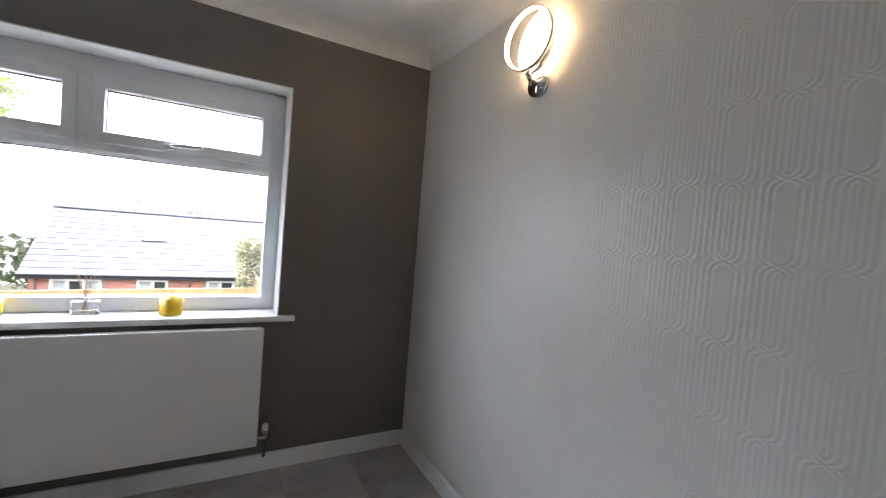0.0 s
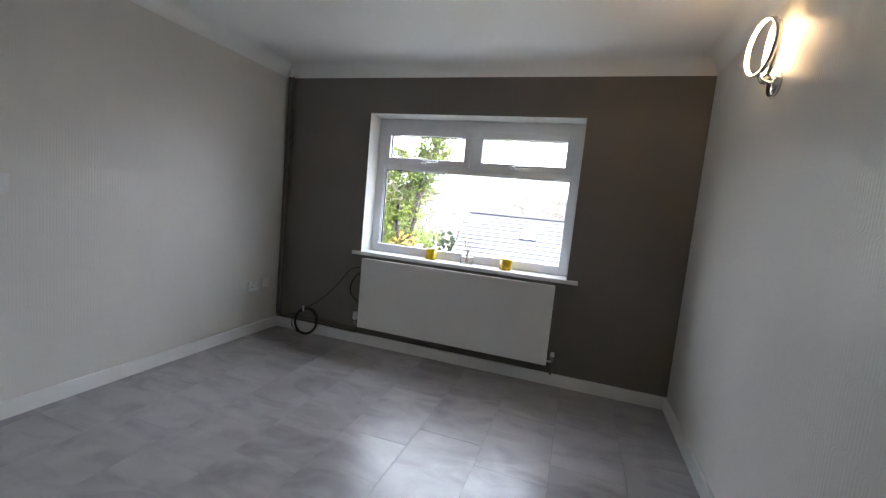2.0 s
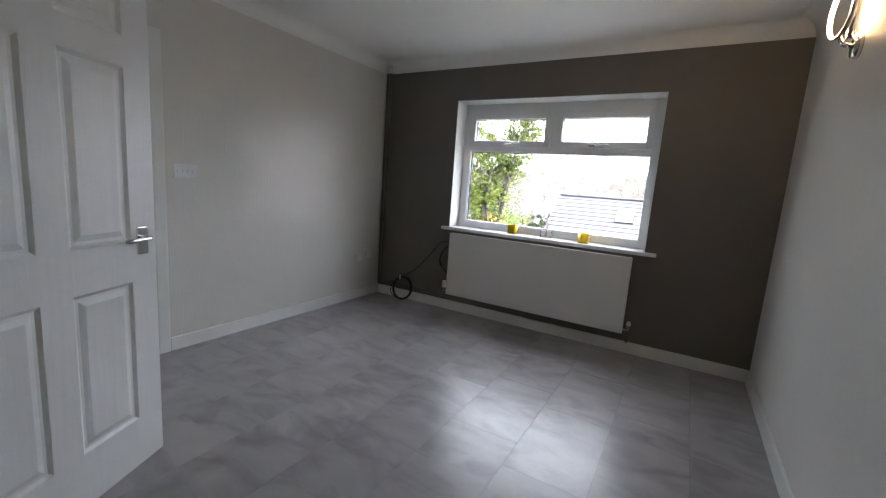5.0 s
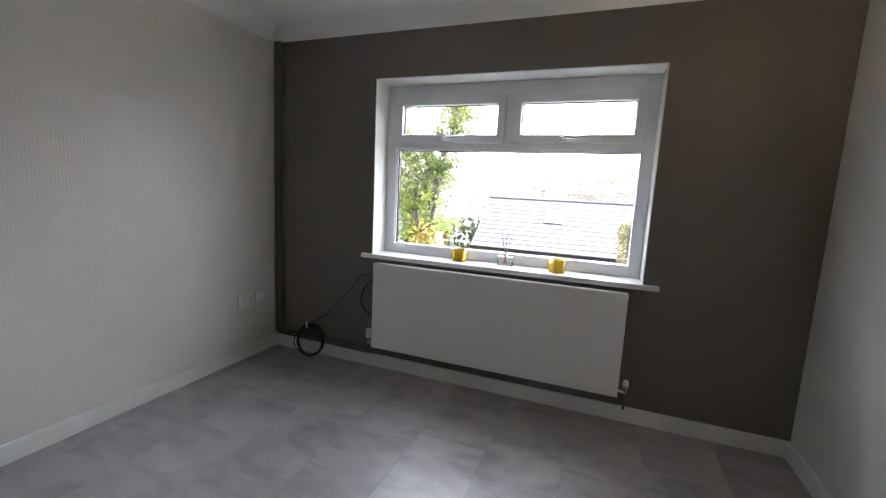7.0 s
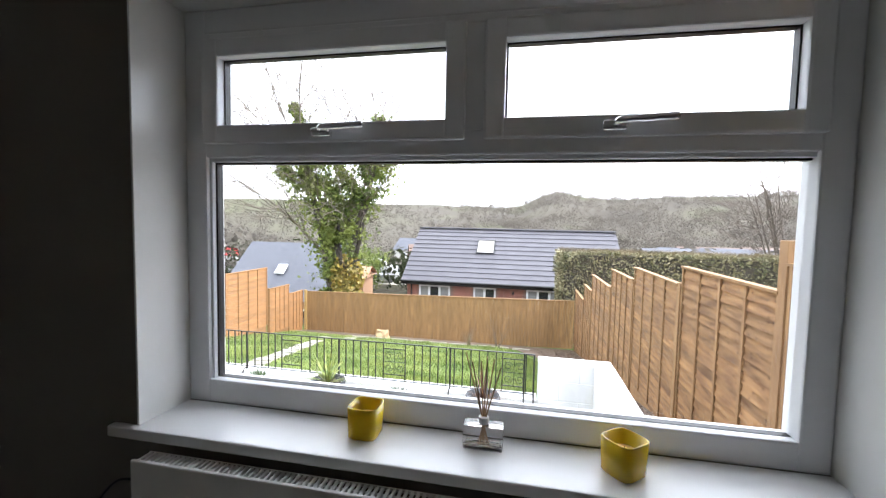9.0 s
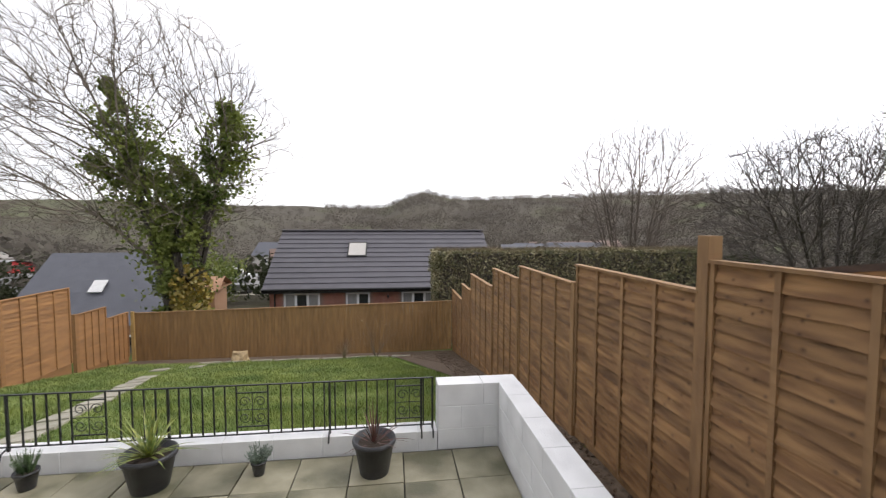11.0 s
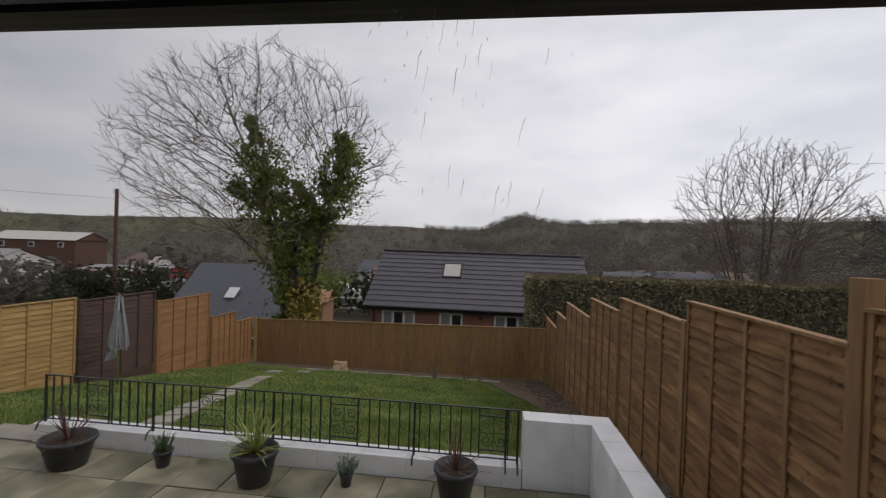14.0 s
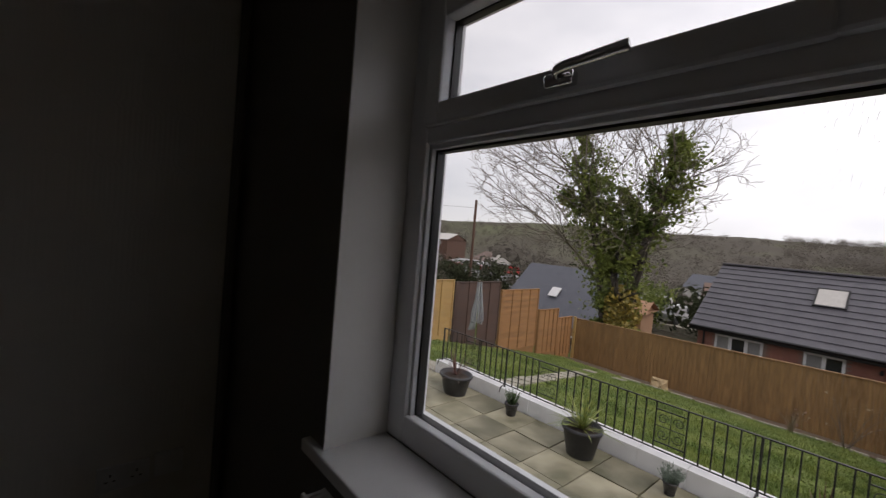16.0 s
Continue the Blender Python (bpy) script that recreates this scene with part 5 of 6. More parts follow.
part("fascia", box(HX0 - 0.25, HX1 + 0.25, HY - 0.36, HY - 0.33, EZ - 0.24, EZ - 0.06), M_CABLE, hs)
part("downpipe", tube([(HX0 + 0.25, HY - 0.06, EZ - 0.2), (HX0 + 0.25, HY - 0.06, -4.6)], 0.04, 8), M_CABLE, hs)
sl = Vector((0, RY - HY + 0.35, RZ - EZ)).normalized()
ang = math.degrees(math.atan2(sl.z, sl.y))
rlw = part("roof_window", frame_ring(-0.52, 0.52, -0.62, 0.62, 0.07, -0.10, 0.04), M_CABLE, hs, "roof window with a pale blind")
rlw.matrix_local = pose(-0.32, 22.75, 0.07, ang - 90, 0, 0)
part("pane", box(-0.45, 0.45, -0.085, -0.06, -0.55, 0.55), M_PALEWALL, rlw)
for x0, x1, k in ((-3.68, -1.98, 3), (-0.72, 0.45, 2), (2.02, 3.75, 3)):
    w = part("window", frame_ring(x0, x1, -2.95, -1.90, 0.09, HY - 0.05, HY + 0.05), M_PVC, hs, "white framed window with pale curtains")
    for i in range(1, k):
        xm = x0 + (x1 - x0) * i / k
        part("mullion", box(xm - 0.06, xm + 0.06, HY - 0.045, HY + 0.03, -2.86, -1.99), M_PVC, w)
    for i in range(k):
        xa, xb = x0 + (x1 - x0) * i / k + 0.06, x0 + (x1 - x0) * (i + 1) / k - 0.06
        part("pane", box(xa, xb, HY - 0.014, HY - 0.006, -2.86, -1.99), M_WINDARK if i % 2 else M_BLIND, w)
part("wall_light", lathe([(0.05, 0), (0.06, 0.1), (0.03, 0.16)], 10), M_CABLE, hs).matrix_local = pose(1.35, HY - 0.07, -2.2)
bm = bmesh.new()
opens = ((-3.68, -1.98), (-0.72, 0.45), (2.02, 3.75))
for r in range(22):
    z = -1.64 - 0.075 * (r + 1)
    x = HX0 - (0.1125 if r % 2 else 0)
    while x < HX1:
        xa, xb = max(x, HX0), min(x + 0.215, HX1)
        if xb - xa > 0.04 and not (z < -1.88 and z > -2.98 and any(xb > a and xa < b for a, b in opens)):
            q = [bm.verts.new(p) for p in ((xa, HY - 0.008, z), (xb, HY - 0.008, z), (xb, HY - 0.008, z + 0.065), (xa, HY - 0.008, z + 0.065), (xa, HY, z), (xb, HY, z), (xb, HY, z + 0.065), (xa, HY, z + 0.065))]
            for f in ((0, 1, 2, 3), (3, 2, 6, 7), (0, 4, 5, 1)):
                bm.faces.new([q[k] for k in f])
        x += 0.225
tagged(part("bricks", bm, M_BRICK, hs), kind="stuff")


# ---- other houses ----
def house(x, y, z, w, d, wall_h, roof_h, rz, wall_m, roof_m, label, windows=2, chimney=False):
    h = thing("house", pose(x, y, z, 0, 0, rz), label, "house")
    part("wall", box(-w / 2, w / 2, -d / 2, d / 2, -9, wall_h), wall_m, h)
    bm = bmesh.new()
    e = 0.3
    v = [bm.verts.new(q) for q in ((-w / 2 - e, -d / 2 - e, wall_h - 0.1), (w / 2 + e, -d / 2 - e, wall_h - 0.1), (w / 2 + e, d / 2 + e, wall_h - 0.1), (-w / 2 - e, d / 2 + e, wall_h - 0.1), (-w / 2 - e, 0, wall_h + roof_h), (w / 2 + e, 0, wall_h + roof_h))]
    for q in ((0, 1, 5, 4), (2, 3, 4, 5), (3, 2, 1, 0)):
        bm.faces.new([v[k] for k in q])
    part("roof", bm, roof_m, h)
    g = bmesh.new()
    for sx in (-w / 2, w / 2):
        g.faces.new([g.verts.new(q) for q in ((sx, -d / 2, wall_h - 0.1), (sx, d / 2, wall_h - 0.1), (sx, 0, wall_h + roof_h - 0.15))])
    part("gable", g, wall_m, h)
    for i in range(windows):
        cx = -w / 2 + w * (i + 0.5) / windows
        wd = part("window", box(cx - 0.6, cx + 0.6, -d / 2 - 0.05, -d / 2 + 0.02, wall_h - 1.7, wall_h - 0.6), M_PVC, h)
        part("pane", box(cx - 0.5, cx + 0.5, -d / 2 - 0.06, -d / 2 - 0.045, wall_h - 1.6, wall_h - 0.7), M_WINDARK, wd)
    if chimney:
        part("chimney", box(w * 0.2, w * 0.2 + 0.8, -0.4, 0.4, wall_h, wall_h + roof_h + 0.9), M_BRICK, h)
    return h


def at(az, r, drop):
    x, y = 1.8 + r * math.sin(radians(az)), r * math.cos(radians(az))
    return x, y, drop


sh = house(-13.0, 24.5, -4.4, 6.4, 7.5, 1.2, 3.1, 4, M_TANWALL, M_SLATE, "low house with a blue-grey slate roof", 2)
part("roof_light", box(-0.3, 0.3, -0.03, 0.03, -0.4, 0.4), M_WHITEPL, sh).matrix_local = pose(-0.2, -2.2, 2.75, 40 - 90, 0, 0)
house(-10.3, 28.0, -5.4, 1.5, 3.0, 2.9, 0.6, 8, M_TANWALL, M_TANWALL, "small orange-brown rendered outbuilding past the tree", 0)
for az, r, z, w, d, wh, rh, rz, wm, rm, lb in (
        (-10.5, 62, -9.0, 10, 7, 4.2, 2.6, 35, M_BRICK, M_REDROOF, "brick house with a brown roof in the valley"),
        (-12.5, 75, -9.6, 9, 7, 4.5, 2.6, 20, M_PALEWALL, M_REDROOF, "pale house with a brown roof in the valley"),
        (-14.5, 95, -9.8, 10, 7, 5.0, 2.6, -10, M_PALEWALL, M_SLATE, "pale house with a grey roof in the valley"),
        (17.5, 85, -9.5, 9, 7, 4.5, 2.7, 15, M_PALEWALL, M_SLATE, "pale grey roofed house beyond the hedge"),
        (19.2, 90, -9.5, 8, 7, 4.5, 2.7, -20, M_BRICK, M_SLATE, "brick house with a grey roof beyond the hedge"),
        (22.0, 95, -9.3, 12, 7, 4.5, 2.7, 5, M_PALEWALL, M_REDROOF, "terraced house with a brown roof beyond the hedge"),
        (24.6, 95, -9.3, 12, 7, 4.5, 2.6, -6, M_PALEWALL, M_SLATE, "terraced house with a grey roof beyond the hedge"),
        (27.5, 100, -9.0, 10, 7, 4.5, 2.6, 10, M_PALEWALL, M_REDROOF, "pale terraced house beyond the hedge"),
        (-42.0, 120, -10, 12, 8, 5, 2.5, -30, M_PALEWALL, M_REDROOF, "pale house far down the valley")):
    x, y, _ = at(az, r, 0)
    house(x, y, z, w, d, wh, rh, rz, wm, rm, lb, 2)
house(-102, 64, -7.0, 36, 14, 2.8, 2.6, 8, M_PALEWALL, M_TIN, "long low warehouse with a grey roof", 5)
house(-100, 85, -3.4, 18, 10, 3.5, 1.8, 12, M_FLUE, M_PALEWALL, "dark brick warehouse with a pale metal roof", 3)
house(-43.3, 48, -6.0, 10, 6, 3.2, 0.5, 4, M_RED, M_TIN, "low building with a red fascia and pale roof", 3)
house(-29.2, 34.5, -6.2, 8, 5, 2.6, 1.35, 2, M_PALEWALL, M_TIN, "low shed with a grey corrugated roof", 2)
house(-61, 38, -8.1, 7, 8, 2.6, 1.5, 80, M_BRICK, M_REDROOF, "gabled brick house with a brown roof", 1)


def parked_car(x, y, z, rz, material, label, van):
    """Body with a shaped cabin, side glass and four wheels."""
    c = thing("parked_car", pose(x, y, z, 0, 0, rz), label, "car")
    hb, hc = (1.0, 1.95) if van else (0.85, 1.45)
    part("body", box(-2.1, 2.1, -0.85, 0.85, 0.3, hb, 0.12), material, c)
    bm = box(-2.0 if van else -1.5, 1.1, -0.78, 0.78, hb - 0.05, hc, 0.05)
    for v in bm.verts:
        if v.co.z > hb + 0.2:
            v.co.x = v.co.x * (0.93 if van else 0.72)
            v.co.y *= 0.9
    part("cabin", bm, material, c)
    part("window", box(-0.2, 0.75, -0.80, 0.80, hb + 0.1, hc - 0.12, 0.03), M_WINDARK, c)
    for wx in (-1.3, 1.3):
        for wy in (-0.8, 0.8):
            w = part("wheel", lathe([(0.2, -0.09), (0.31, -0.08), (0.31, 0.08), (0.2, 0.09)], 14), M_GASKET, c)
            w.matrix_local = pose(wx, wy, 0.31, 90, 0, 0)


tagged(part("car_park", box(-19, -8, 36, 47, -9.0, -4.45, 0.02), M_STONE), "pale concrete yard past the brick house", "yard", "", "structure")
parked_car(-13.4, 40.2, -4.45, 20, M_WHITEPL, "white parked van in the yard", True)
parked_car(-10.9, 38.4, -4.45, 65, M_TIN, "pale grey parked car in the yard", False)
parked_car(-14.9, 44.0, -4.45, 10, M_WHITEPL, "white parked car in the yard", False)
house(-2.0, 52.0, -10.0, 6, 5, 3.0, 1.8, 10, M_BRICK, M_REDROOF, "small brick house with a brown roof in the valley", 1)

# white neighbour house, gable side on
nh = thing("neighbour_house", pose(14.0, 0, 0), "white rendered neighbour house with a tiled roof", "house")
bm = bmesh.new()
v = [bm.verts.new((x, y, z)) for x in (0, 8) for y, z in ((5.5, -1.6), (5.5, 2.15), (1.0, 4.05), (-3.5, 2.15), (-3.5, -1.6))]
bm.faces.new(v[:5])
bm.faces.new(v[5:][::-1])
for k in range(5):
    bm.faces.new((v[k], v[(k + 1) % 5], v[5 + (k + 1) % 5], v[5 + k]))
bmesh.ops.recalc_face_normals(bm, faces=bm.faces[:])
part("wall", bm, M_RENDER, nh)
for s, lab in ((1, ""), (-1, "")):
    y0, z0, y1, z1 = 1.0 + s * 4.95, 2.08, 1.0, 4.16
    bm = bmesh.new()
    v = [bm.verts.new((x, y, z + dz)) for dz in (0, 0.14) for x in (-0.25, 8.25) for y, z in ((y0, z0), (y1, z1))]
    for q in ((0, 1, 3, 2), (4, 6, 7, 5), (0, 4, 5, 1), (2, 3, 7, 6), (0, 2, 6, 4), (1, 5, 7, 3)):
        bm.faces.new([v[k] for k in q])
    bmesh.ops.recalc_face_normals(bm, faces=bm.faces[:])
    part("roof", bm, M_REDROOF, nh)
    bm = bmesh.new()
    v = [bm.verts.new((x, y, z + dz)) for dz in (-0.20, 0.02) for x in (-0.29, -0.252) for y, z in ((y0, z0), (y1, z1))]
    for q in ((0, 1, 3, 2), (4, 6, 7, 5), (0, 4, 5, 1), (2, 3, 7, 6), (0, 2, 6, 4), (1, 5, 7, 3)):
        bm.faces.new([v[k] for k in q])
    bmesh.ops.recalc_face_normals(bm, faces=bm.faces[:])
    part("bargeboard", bm, M_PVC, nh)
part("downpipe", tube([(-0.05, 5.4, 2.0), (-0.05, 5.4, -1.4)], 0.04, 8), M_PVC, nh)
part("chimney", box(1.2, 1.9, 0.6, 1.4, 3.6, 5.4, 0.02), M_BRICK, nh)

# telegraph pole with its wire
tp = thing("telegraph_pole", pose(-28.3, 30, 0), "tall brown telegraph pole with a wire", "pole")
part("pole", tube([(0, 0, -8), (0, 0, 5.2)], 0.16, 10, 0.13), M_FLUE, tp)
part("wire", tube(bow([(0, 0, 4.4), (-8, -5, 4.6), (-16, -10, 5.4), (-26, -16, 7.0)], 6), 0.012, 4), M_CABLE, tp)


# ---- trees ----
def make_tree(name, label, base, seed, bark=None, **kw):
    rg = random.Random(seed)
    t = thing(name, pose(*base), label, "tree")
    v, f, nodes = bare_tree(rg, (0, 0, 0), **kw)
    k = kw["height"] / max(q.z for q in v)
    v = [q * k for q in v]
    trunk_f = f
    raw("trunk", v, trunk_f, bark or M_BARK, t, "", False)
    return t, nodes, k, rg


it, nodes, k, rg = make_tree("ivy_tree", "bare tree with its trunk and limbs wrapped in ivy", (-6.75, 17.0, -4.2), 8, height=7.0, spread=0.6, levels=2, kids=2, up=0.3, r0=0.32)


def clump(c, r, n, zs=1.0):
    out = []
    for _ in range(n):
        d = Vector((rg.gauss(0, 1), rg.gauss(0, 1), rg.gauss(0, 1))).normalized() * r * rg.random() ** 0.4
        out.append(Vector(c) + Vector((d.x, d.y, d.z * zs)))
    return out


pts = []
for line, n, rs in ((((0, 0, 0.8), (0.1, 0, 3.0), (-0.1, 0, 5.0), (-0.8, 0, 7.0), (-1.5, 0, 8.7), (-2.2, 0, 11.0)), 19000, (0.5, 0.58, 0.68, 0.88, 0.66, 0.14)),
                    (((0, 0, 4.6), (0.8, 0, 6.2), (1.6, 0, 7.6), (2.1, 0, 9.0), (2.0, 0, 10.2)), 11000, (0.55, 0.6, 0.62, 0.5, 0.18)),
                    (((-0.8, 0, 6.8), (-1.8, 0, 7.5), (-2.9, 0, 8.0)), 2600, (0.5, 0.45, 0.3)),
                    (((0.2, 0, 6.2), (0.3, 0, 7.2), (0.1, 0, 8.2)), 1500, (0.5, 0.35, 0.2))):
    mid = bow(line, 8)
    for _ in range(n):
        q = rg.random() * (len(mid) - 1.001)
        k0 = int(q)
        c = mid[k0].lerp(mid[k0 + 1], q - k0)
        w = rs[min(len(rs) - 1, int(round(q / 8)))]
        d = Vector((rg.gauss(0, 0.85), rg.gauss(0, 0.6), rg.gauss(0, 0.6))) * w
        if noise.noise((c + d) * 1.7) > -0.13:
            pts.append(c + d)
v, f = leaf_cards(pts, 0.075, rg, 0.7)
raw("ivy", v, f, M_IVY, it, "dense dark green ivy leaves")
v, f = leaf_cards(clump((0.75, -0.5, 3.0), 0.75, 900, 1.6), 0.085, rg, 0.7)
raw("yellow_ivy", v, f, M_GOLD, it, "yellowing ivy leaves low on the trunk")
v, f = grow_crown(3, [((0, 0, 1.0), (0, 0, 4.6)), ((0, 0, 4.6), (-1.7, 0, 8.5)), ((0, 0, 4.6), (2.0, 0, 8.6)), ((0, 0, 3.4), (-1.8, -0.4, 5.4))],
                  (-1.9, 0, 9.0), (5.9, 4.1, 4.7), 3200, 5.3, 0.27, 0.36, 0.0085, 0.40, 0.10)
raw("bare_branches", v, f, M_BARK2, it, "fine bare winter branches")
bm = bmesh.new()
for q in ((-1.7, 0, 8.5), (2.0, 0, 8.6), (0, 0, 6.0)):
    add_tube(bm, bow([(0, 0, 1.0), (q[0] * 0.4, 0, 4.6), q], 5), 0.24, 8, 0.10)
part("limb", bm, M_BARK, it)


def bare(label, base, seed, stems, centre, radii, n, floor_z, kill, tip, lean, hollow, bark):
    """A leafless tree: stems fan out from the base and fork into the crown's outline."""
    t = thing("bare_tree", pose(*base), label, "tree")
    rg = random.Random(seed)
    lines = []
    for k in range(stems):
        a = 6.283 * k / stems + rg.uniform(-0.3, 0.3)
        q = rg.uniform(0.3, 1.0) * lean
        top = (q * radii[0] * math.cos(a), q * radii[1] * math.sin(a), centre[2] + radii[2] * (0.35 - 0.5 * q))
        lines.append(((0.12 * math.cos(a), 0.12 * math.sin(a), -0.2), top))
    v, f = grow_crown(seed, lines, centre, radii, n, floor_z, 0.32, kill, tip, hollow, 0.10)
    raw("branches", v, f, bark, t)


bare("bare many-stemmed tree beyond the hedge", (15.0, 22, -3.8), 12, 11, (0.3, 0, 6.6), (4.3, 3.4, 4.2), 2000, 3.0, 0.42, 0.0115, 0.7, 0.15, M_BARK2)
bare("tangled dark bare tree beyond the fence", (20.0, 15, -3.6), 31, 7, (0, 0, 5.4), (5.3, 3.8, 3.4), 4200, 1.2, 0.34, 0.0100, 0.6, 0.05, M_BARK)
bare("large fan-shaped bare tree beyond the fence", (33.0, 16, -3.6), 17, 9, (0.3, 0, 7.8), (7.7, 5.6, 5.8), 3700, 2.2, 0.48, 0.0155, 0.65, 0.2, M_BARK2)
bare("bare tree past the white house", (42.0, 12.0, -3.2), 19, 5, (0, 0, 6.5), (5.0, 4.0, 4.5), 900, 3.0, 0.6, 0.016, 0.5, 0.3, M_BARK)

# hedge
hg = thing("hedge", pose(0, 0, 0), "clipped brown-green hedge behind the fence", "hedge")
rg = random.Random(77)
pts, tw = [], bmesh.new()
for i in range(26000):
    x = 3.0 + 11.5 * rg.random()
    s = rg.random()
    top = 0.48 + 0.10 * noise.noise(Vector((x * 1.1, 0, 0)))
    edge = step(3.0, 3.9, x)
    if s < 0.45:
        y, z = 15.0 + rg.gauss(0, 0.06), rg.uniform(-3.2, top)
    elif s < 0.85:
        y, z = 15.0 + 1.3 * rg.random(), top + rg.gauss(0, 0.07)
    else:
        x, y, z = 3.1 + abs(rg.gauss(0, 0.2)), 15.0 + 1.3 * rg.random(), rg.uniform(-3.2, top)
    if z > top - (1 - edge) * 0.9:
        z = top - (1 - edge) * 0.9 * rg.random() - 0.05
    y -= 0.14 * noise.noise(Vector((x * 1.7, z * 1.7, 0)))
    pts.append((x, y, z))
v, f = leaf_cards(pts, 0.05, rg, 0.55)
raw("leaves", v, f, M_HEDGE, hg)
vs, fs = [], []
for i in range(9000):
    x = 3.2 + 11.3 * rg.random()
    p = Vector((x, 14.95 + 1.3 * rg.random() * (i % 2), 0.50 if i % 2 else rg.uniform(-1.6, 0.5)))
    d = Vector((rg.gauss(0, 0.6), -0.5 + rg.gauss(0, 0.4), abs(rg.gauss(0.4, 0.4)))).normalized() * rg.uniform(0.08, 0.22)
    k = len(vs)
    vs += [p - d * 0.4, p - d * 0.4 + Vector((0.012, 0, 0)), p + d]
    fs.append((k, k + 1, k + 2))
raw("twigs", vs, fs, M_TWIG, hg)
# solid box; its dark colour stands for shade among the inner twigs
part("core", box(3.35, 14.4, 15.15, 16.2, -4.0, 0.33), M_BARK, hg, "solid dark core for the shaded inner twigs")


# scrub and far trees, too many to count
def scatter_bushes(name, n, az0, az1, r0, r1, size, material, seed, label, evergreen):
    rg = random.Random(seed)
    vs, fs = [], []
    for i in range(n):
        az, r = rg.uniform(az0, az1), r0 + (r1 - r0) * rg.random() ** 1.3
        x, y = 1.8 + r * math.sin(radians(az)), r * math.cos(radians(az))
        z = ground_z(x, y)
        s = size * rg.uniform(0.6, 1.4)
        m = 150 if r < 70 else 40
        for q in range(m):
            d = Vector((rg.gauss(0, 1), rg.gauss(0, 1), rg.gauss(0, 1))).normalized()
            c = Vector((x, y, z + s * 0.45)) + Vector((d.x * s * 0.55, d.y * s * 0.55, d.z * s * 0.5)) * rg.uniform(0.6, 1)
            a = d.orthogonal().normalized()
            a.rotate(Matrix.Rotation(rg.random() * 6.28, 3, d))
            b = d.cross(a)
            w = s * (0.05 if r < 70 else (0.075 if evergreen else 0.05))
            k = len(vs)
            vs += [c - a * w - b * w * 0.4, c + a * w * 0.6 - b * w * 0.7, c + a * w + b * w * 0.6, c - a * w * 0.4 + b * w + d * w * 0.5]
            fs += [(k, k + 1, k + 2), (k, k + 2, k + 3)]
    tagged(raw(name, vs, fs, material), label, "trees", "", "stuff")


def translucent(m, amount):
    """Lets part of the light pass, as masses of fine twigs and leaves do."""
    n, l = m.node_tree.nodes, m.node_tree.links
    b = n["Principled BSDF"]
    b.inputs["Specular IOR Level"].default_value = 0.1
    tr = n.new("ShaderNodeBsdfTranslucent")
    l.new(b.inputs["Base Color"].links[0].from_socket, tr.inputs["Color"])
    mx = n.new("ShaderNodeMixShader")
    mx.inputs[0].default_value = amount
    l.new(b.outputs[0], mx.inputs[1])
    l.new(tr.outputs[0], mx.inputs[2])
    out = [k for k in n if k.type == "OUTPUT_MATERIAL"][0]
    l.new(mx.outputs[0], out.inputs["Surface"])
    return m


# brown twigs lightened to grey-brown, with distance haze mixed into the colour
M_WOOD1 = mat("hazed_winter_wood_brown", (0.175, 0.155, 0.132), 0.95, col2=(0.118, 0.106, 0.09), scale=0.035)
translucent(M_WOOD1, 0.45)
M_WOOD2 = mat("winter_wood_green", (0.060, 0.066, 0.034), 0.95, col2=(0.032, 0.039, 0.021), scale=0.1)
translucent(M_WOOD2, 0.35)
translucent(M_IVY, 0.3)
scatter_bushes("distant_woods", 5200, -9, 62, 130, 600, 6.0, M_WOOD1, 1, "brown leafless woods across the valley", False)
scatter_bushes("field_hedgerows", 2600, -75, -9, 110, 480, 5.0, M_WOOD1, 6, "leafless hedgerow trees among the far fields", False)
scatter_bushes("valley_trees", 520, -75, 62, 42, 140, 4.5, M_WOOD1, 2, "leafless trees and scrub in the valley", False)
scatter_bushes("valley_evergreens", 170, -75, 55, 34, 120, 3.6, M_WOOD2, 3, "dark evergreen bushes in the valley", True)
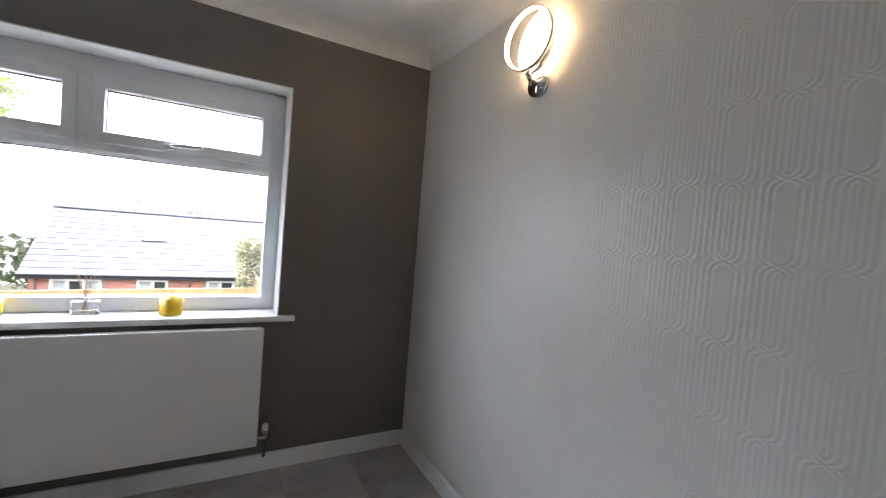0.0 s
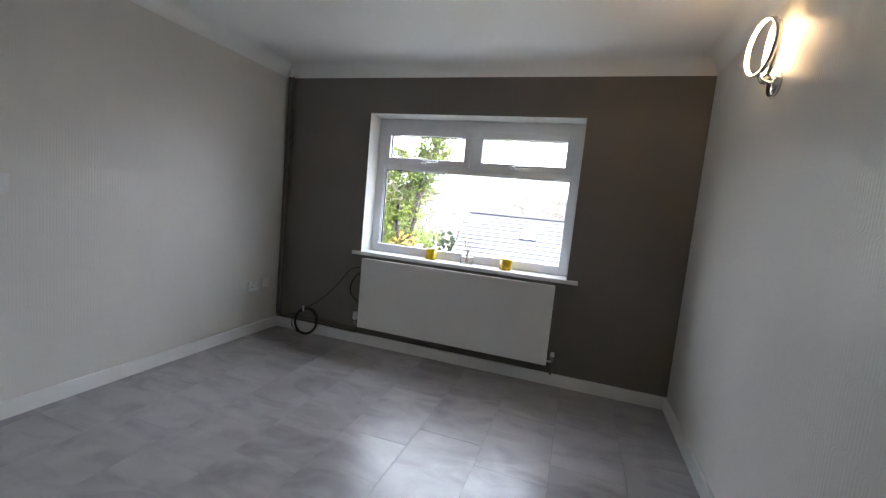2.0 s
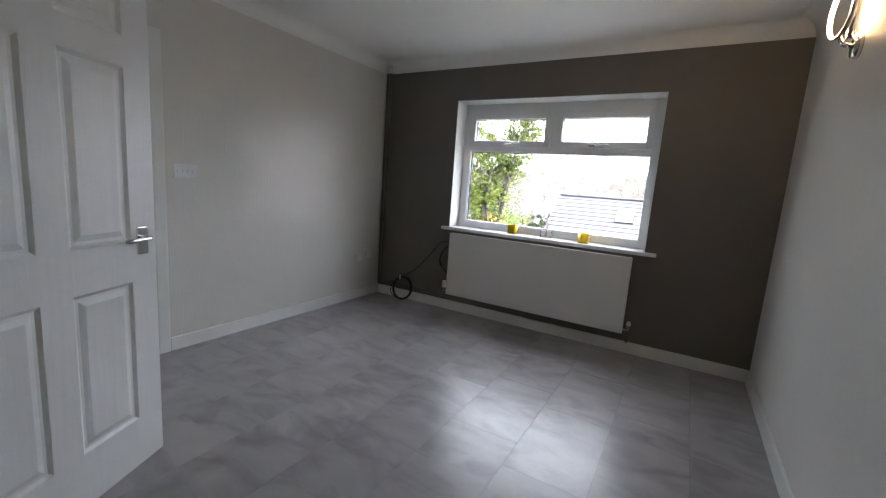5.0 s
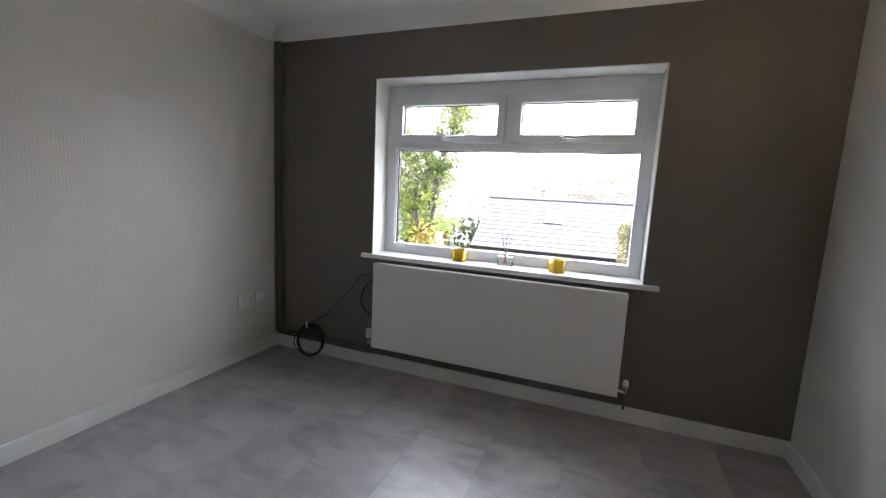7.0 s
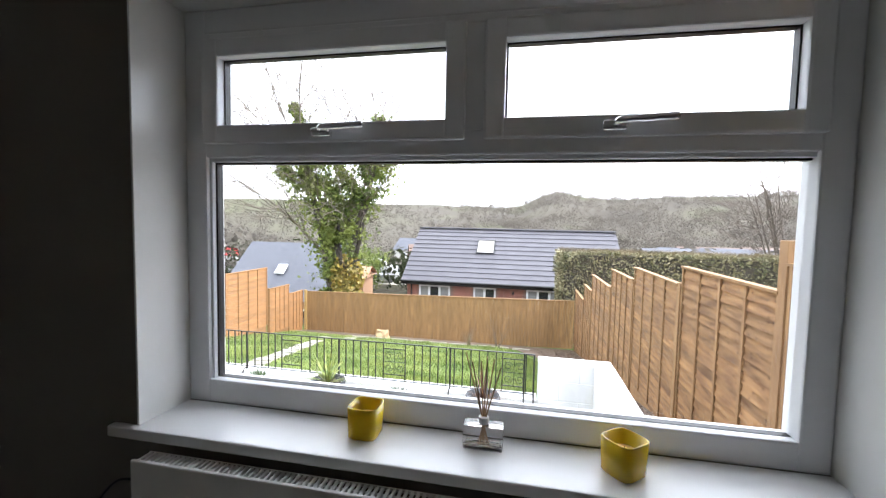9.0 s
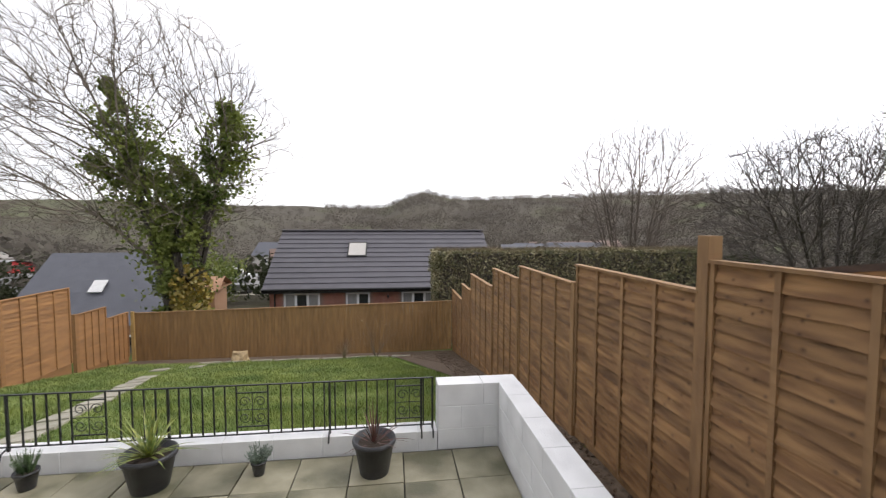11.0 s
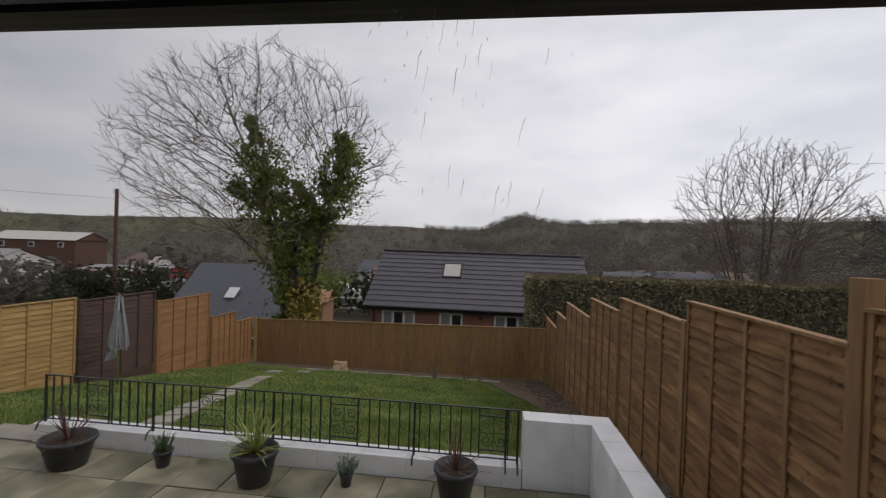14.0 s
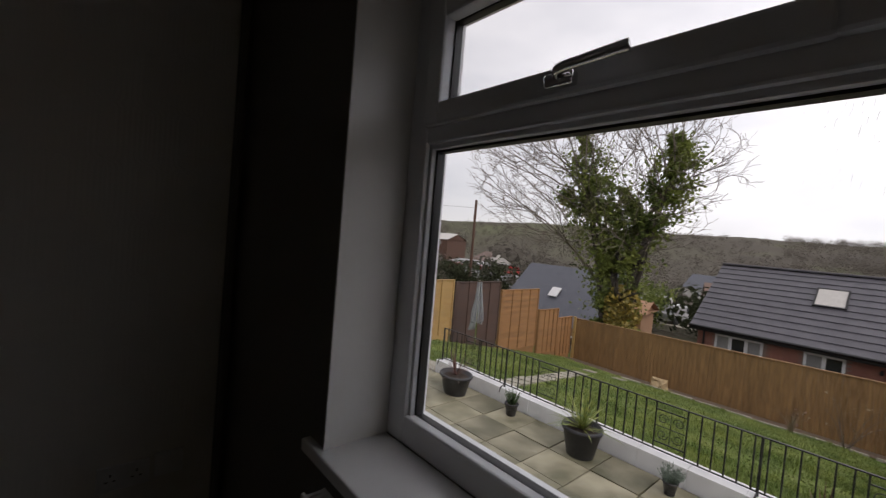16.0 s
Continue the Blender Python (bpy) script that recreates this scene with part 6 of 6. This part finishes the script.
for x, y, s, sd in ((-21, 26.5, 3.4, 1), (-17.0, 28.0, 3.0, 2), (-4.3, 27.5, 2.4, 3), (-24.5, 24, 3.2, 4), (-12.2, 33.5, 3.4, 5)):
    e = thing("evergreen_bush", pose(x, y, ground_z(x, y)), "dark evergreen bush behind the garden", "bush", "bushes behind the garden")
    rg = random.Random(sd)
    pts = []
    for _ in range(26):
        c = Vector((rg.gauss(0, s * 0.32), rg.gauss(0, s * 0.3), s * rg.uniform(0.2, 1.0)))
        pts += [c + Vector((rg.gauss(0, 1), rg.gauss(0, 1), rg.gauss(0, 1))) * s * 0.12 for _ in range(120)]
    v, f = leaf_cards(pts, 0.11, rg, 0.6)
    raw("crown", v, f, M_IVY if sd == 5 else M_WOOD2, e)
    part("stem", tube([(0, 0, -0.2), (0, 0, s * 0.6)], 0.12, 6, 0.05), M_BARK, e)

# ---- patio slabs and floor tiles ----
patio = tagged(part("patio", box(-5.16, 2.66, 0.36, 3.82, PZ - 0.25, PZ - 0.02), M_BED), "damp grey concrete slab patio with dark joints", "patio", "", "structure")
P = 0.4655
slab_me = [piece_mesh("slab", box(-P / 2 + 0.005, P / 2 - 0.005, -P / 2 + 0.005, P / 2 - 0.005, -0.035, 0.0, 0.004), M_SLAB) for _ in range(1)]
rng = random.Random(3)
for i in range(-14, 2):
    for j in range(-6, 1):
        x, y = 1.715 + (i + 0.5) * P, 3.30 + (j + 0.5) * P
        if x > 2.7 or x < -5.15 or y < 0.5:
            continue
        share("slab", slab_me[0], patio, pose(x, y, PZ + rng.uniform(-0.005, 0.003), rng.uniform(-0.5, 0.5), rng.uniform(-0.5, 0.5), rng.uniform(-0.4, 0.4)))
vinyl = tagged(part("floor", box(-2.6, W - 0.001, -4.59, -0.001, FZ - 0.005, FZ - 0.0025), M_JOINT), "grey stone-effect vinyl tile floor with a soft sheen", "floor", "", "structure")
TW, TL = 0.362, 0.61
full = piece_mesh("tile", box(0.0005, TW - 0.0005, 0.0005, TL - 0.0005, -0.003, 0.0, 0.0004), M_FLOOR)
cols = [2.615 + TW * i for i in range(-14, 3)]
for ci, x in enumerate(cols):
    y = -4.59 - (TL / 2 if ci % 2 else 0.12)
    while y < -0.001:
        xa, xb = max(x, -2.6), min(x + TW, W - 0.002)
        ya, yb = max(y, -4.59), min(y + TL, -0.002)
        if xb - xa > 0.01 and yb - ya > 0.01:
            if xb - xa > TW - 0.001 and yb - ya > TL - 0.001:
                share("tile", full, vinyl, pose(x, y, FZ))
            else:
                part("tile", box(xa + 0.0005, xb - 0.0005, ya + 0.0005, yb - 0.0005, FZ - 0.003, FZ), M_FLOOR, vinyl)
        y += TL
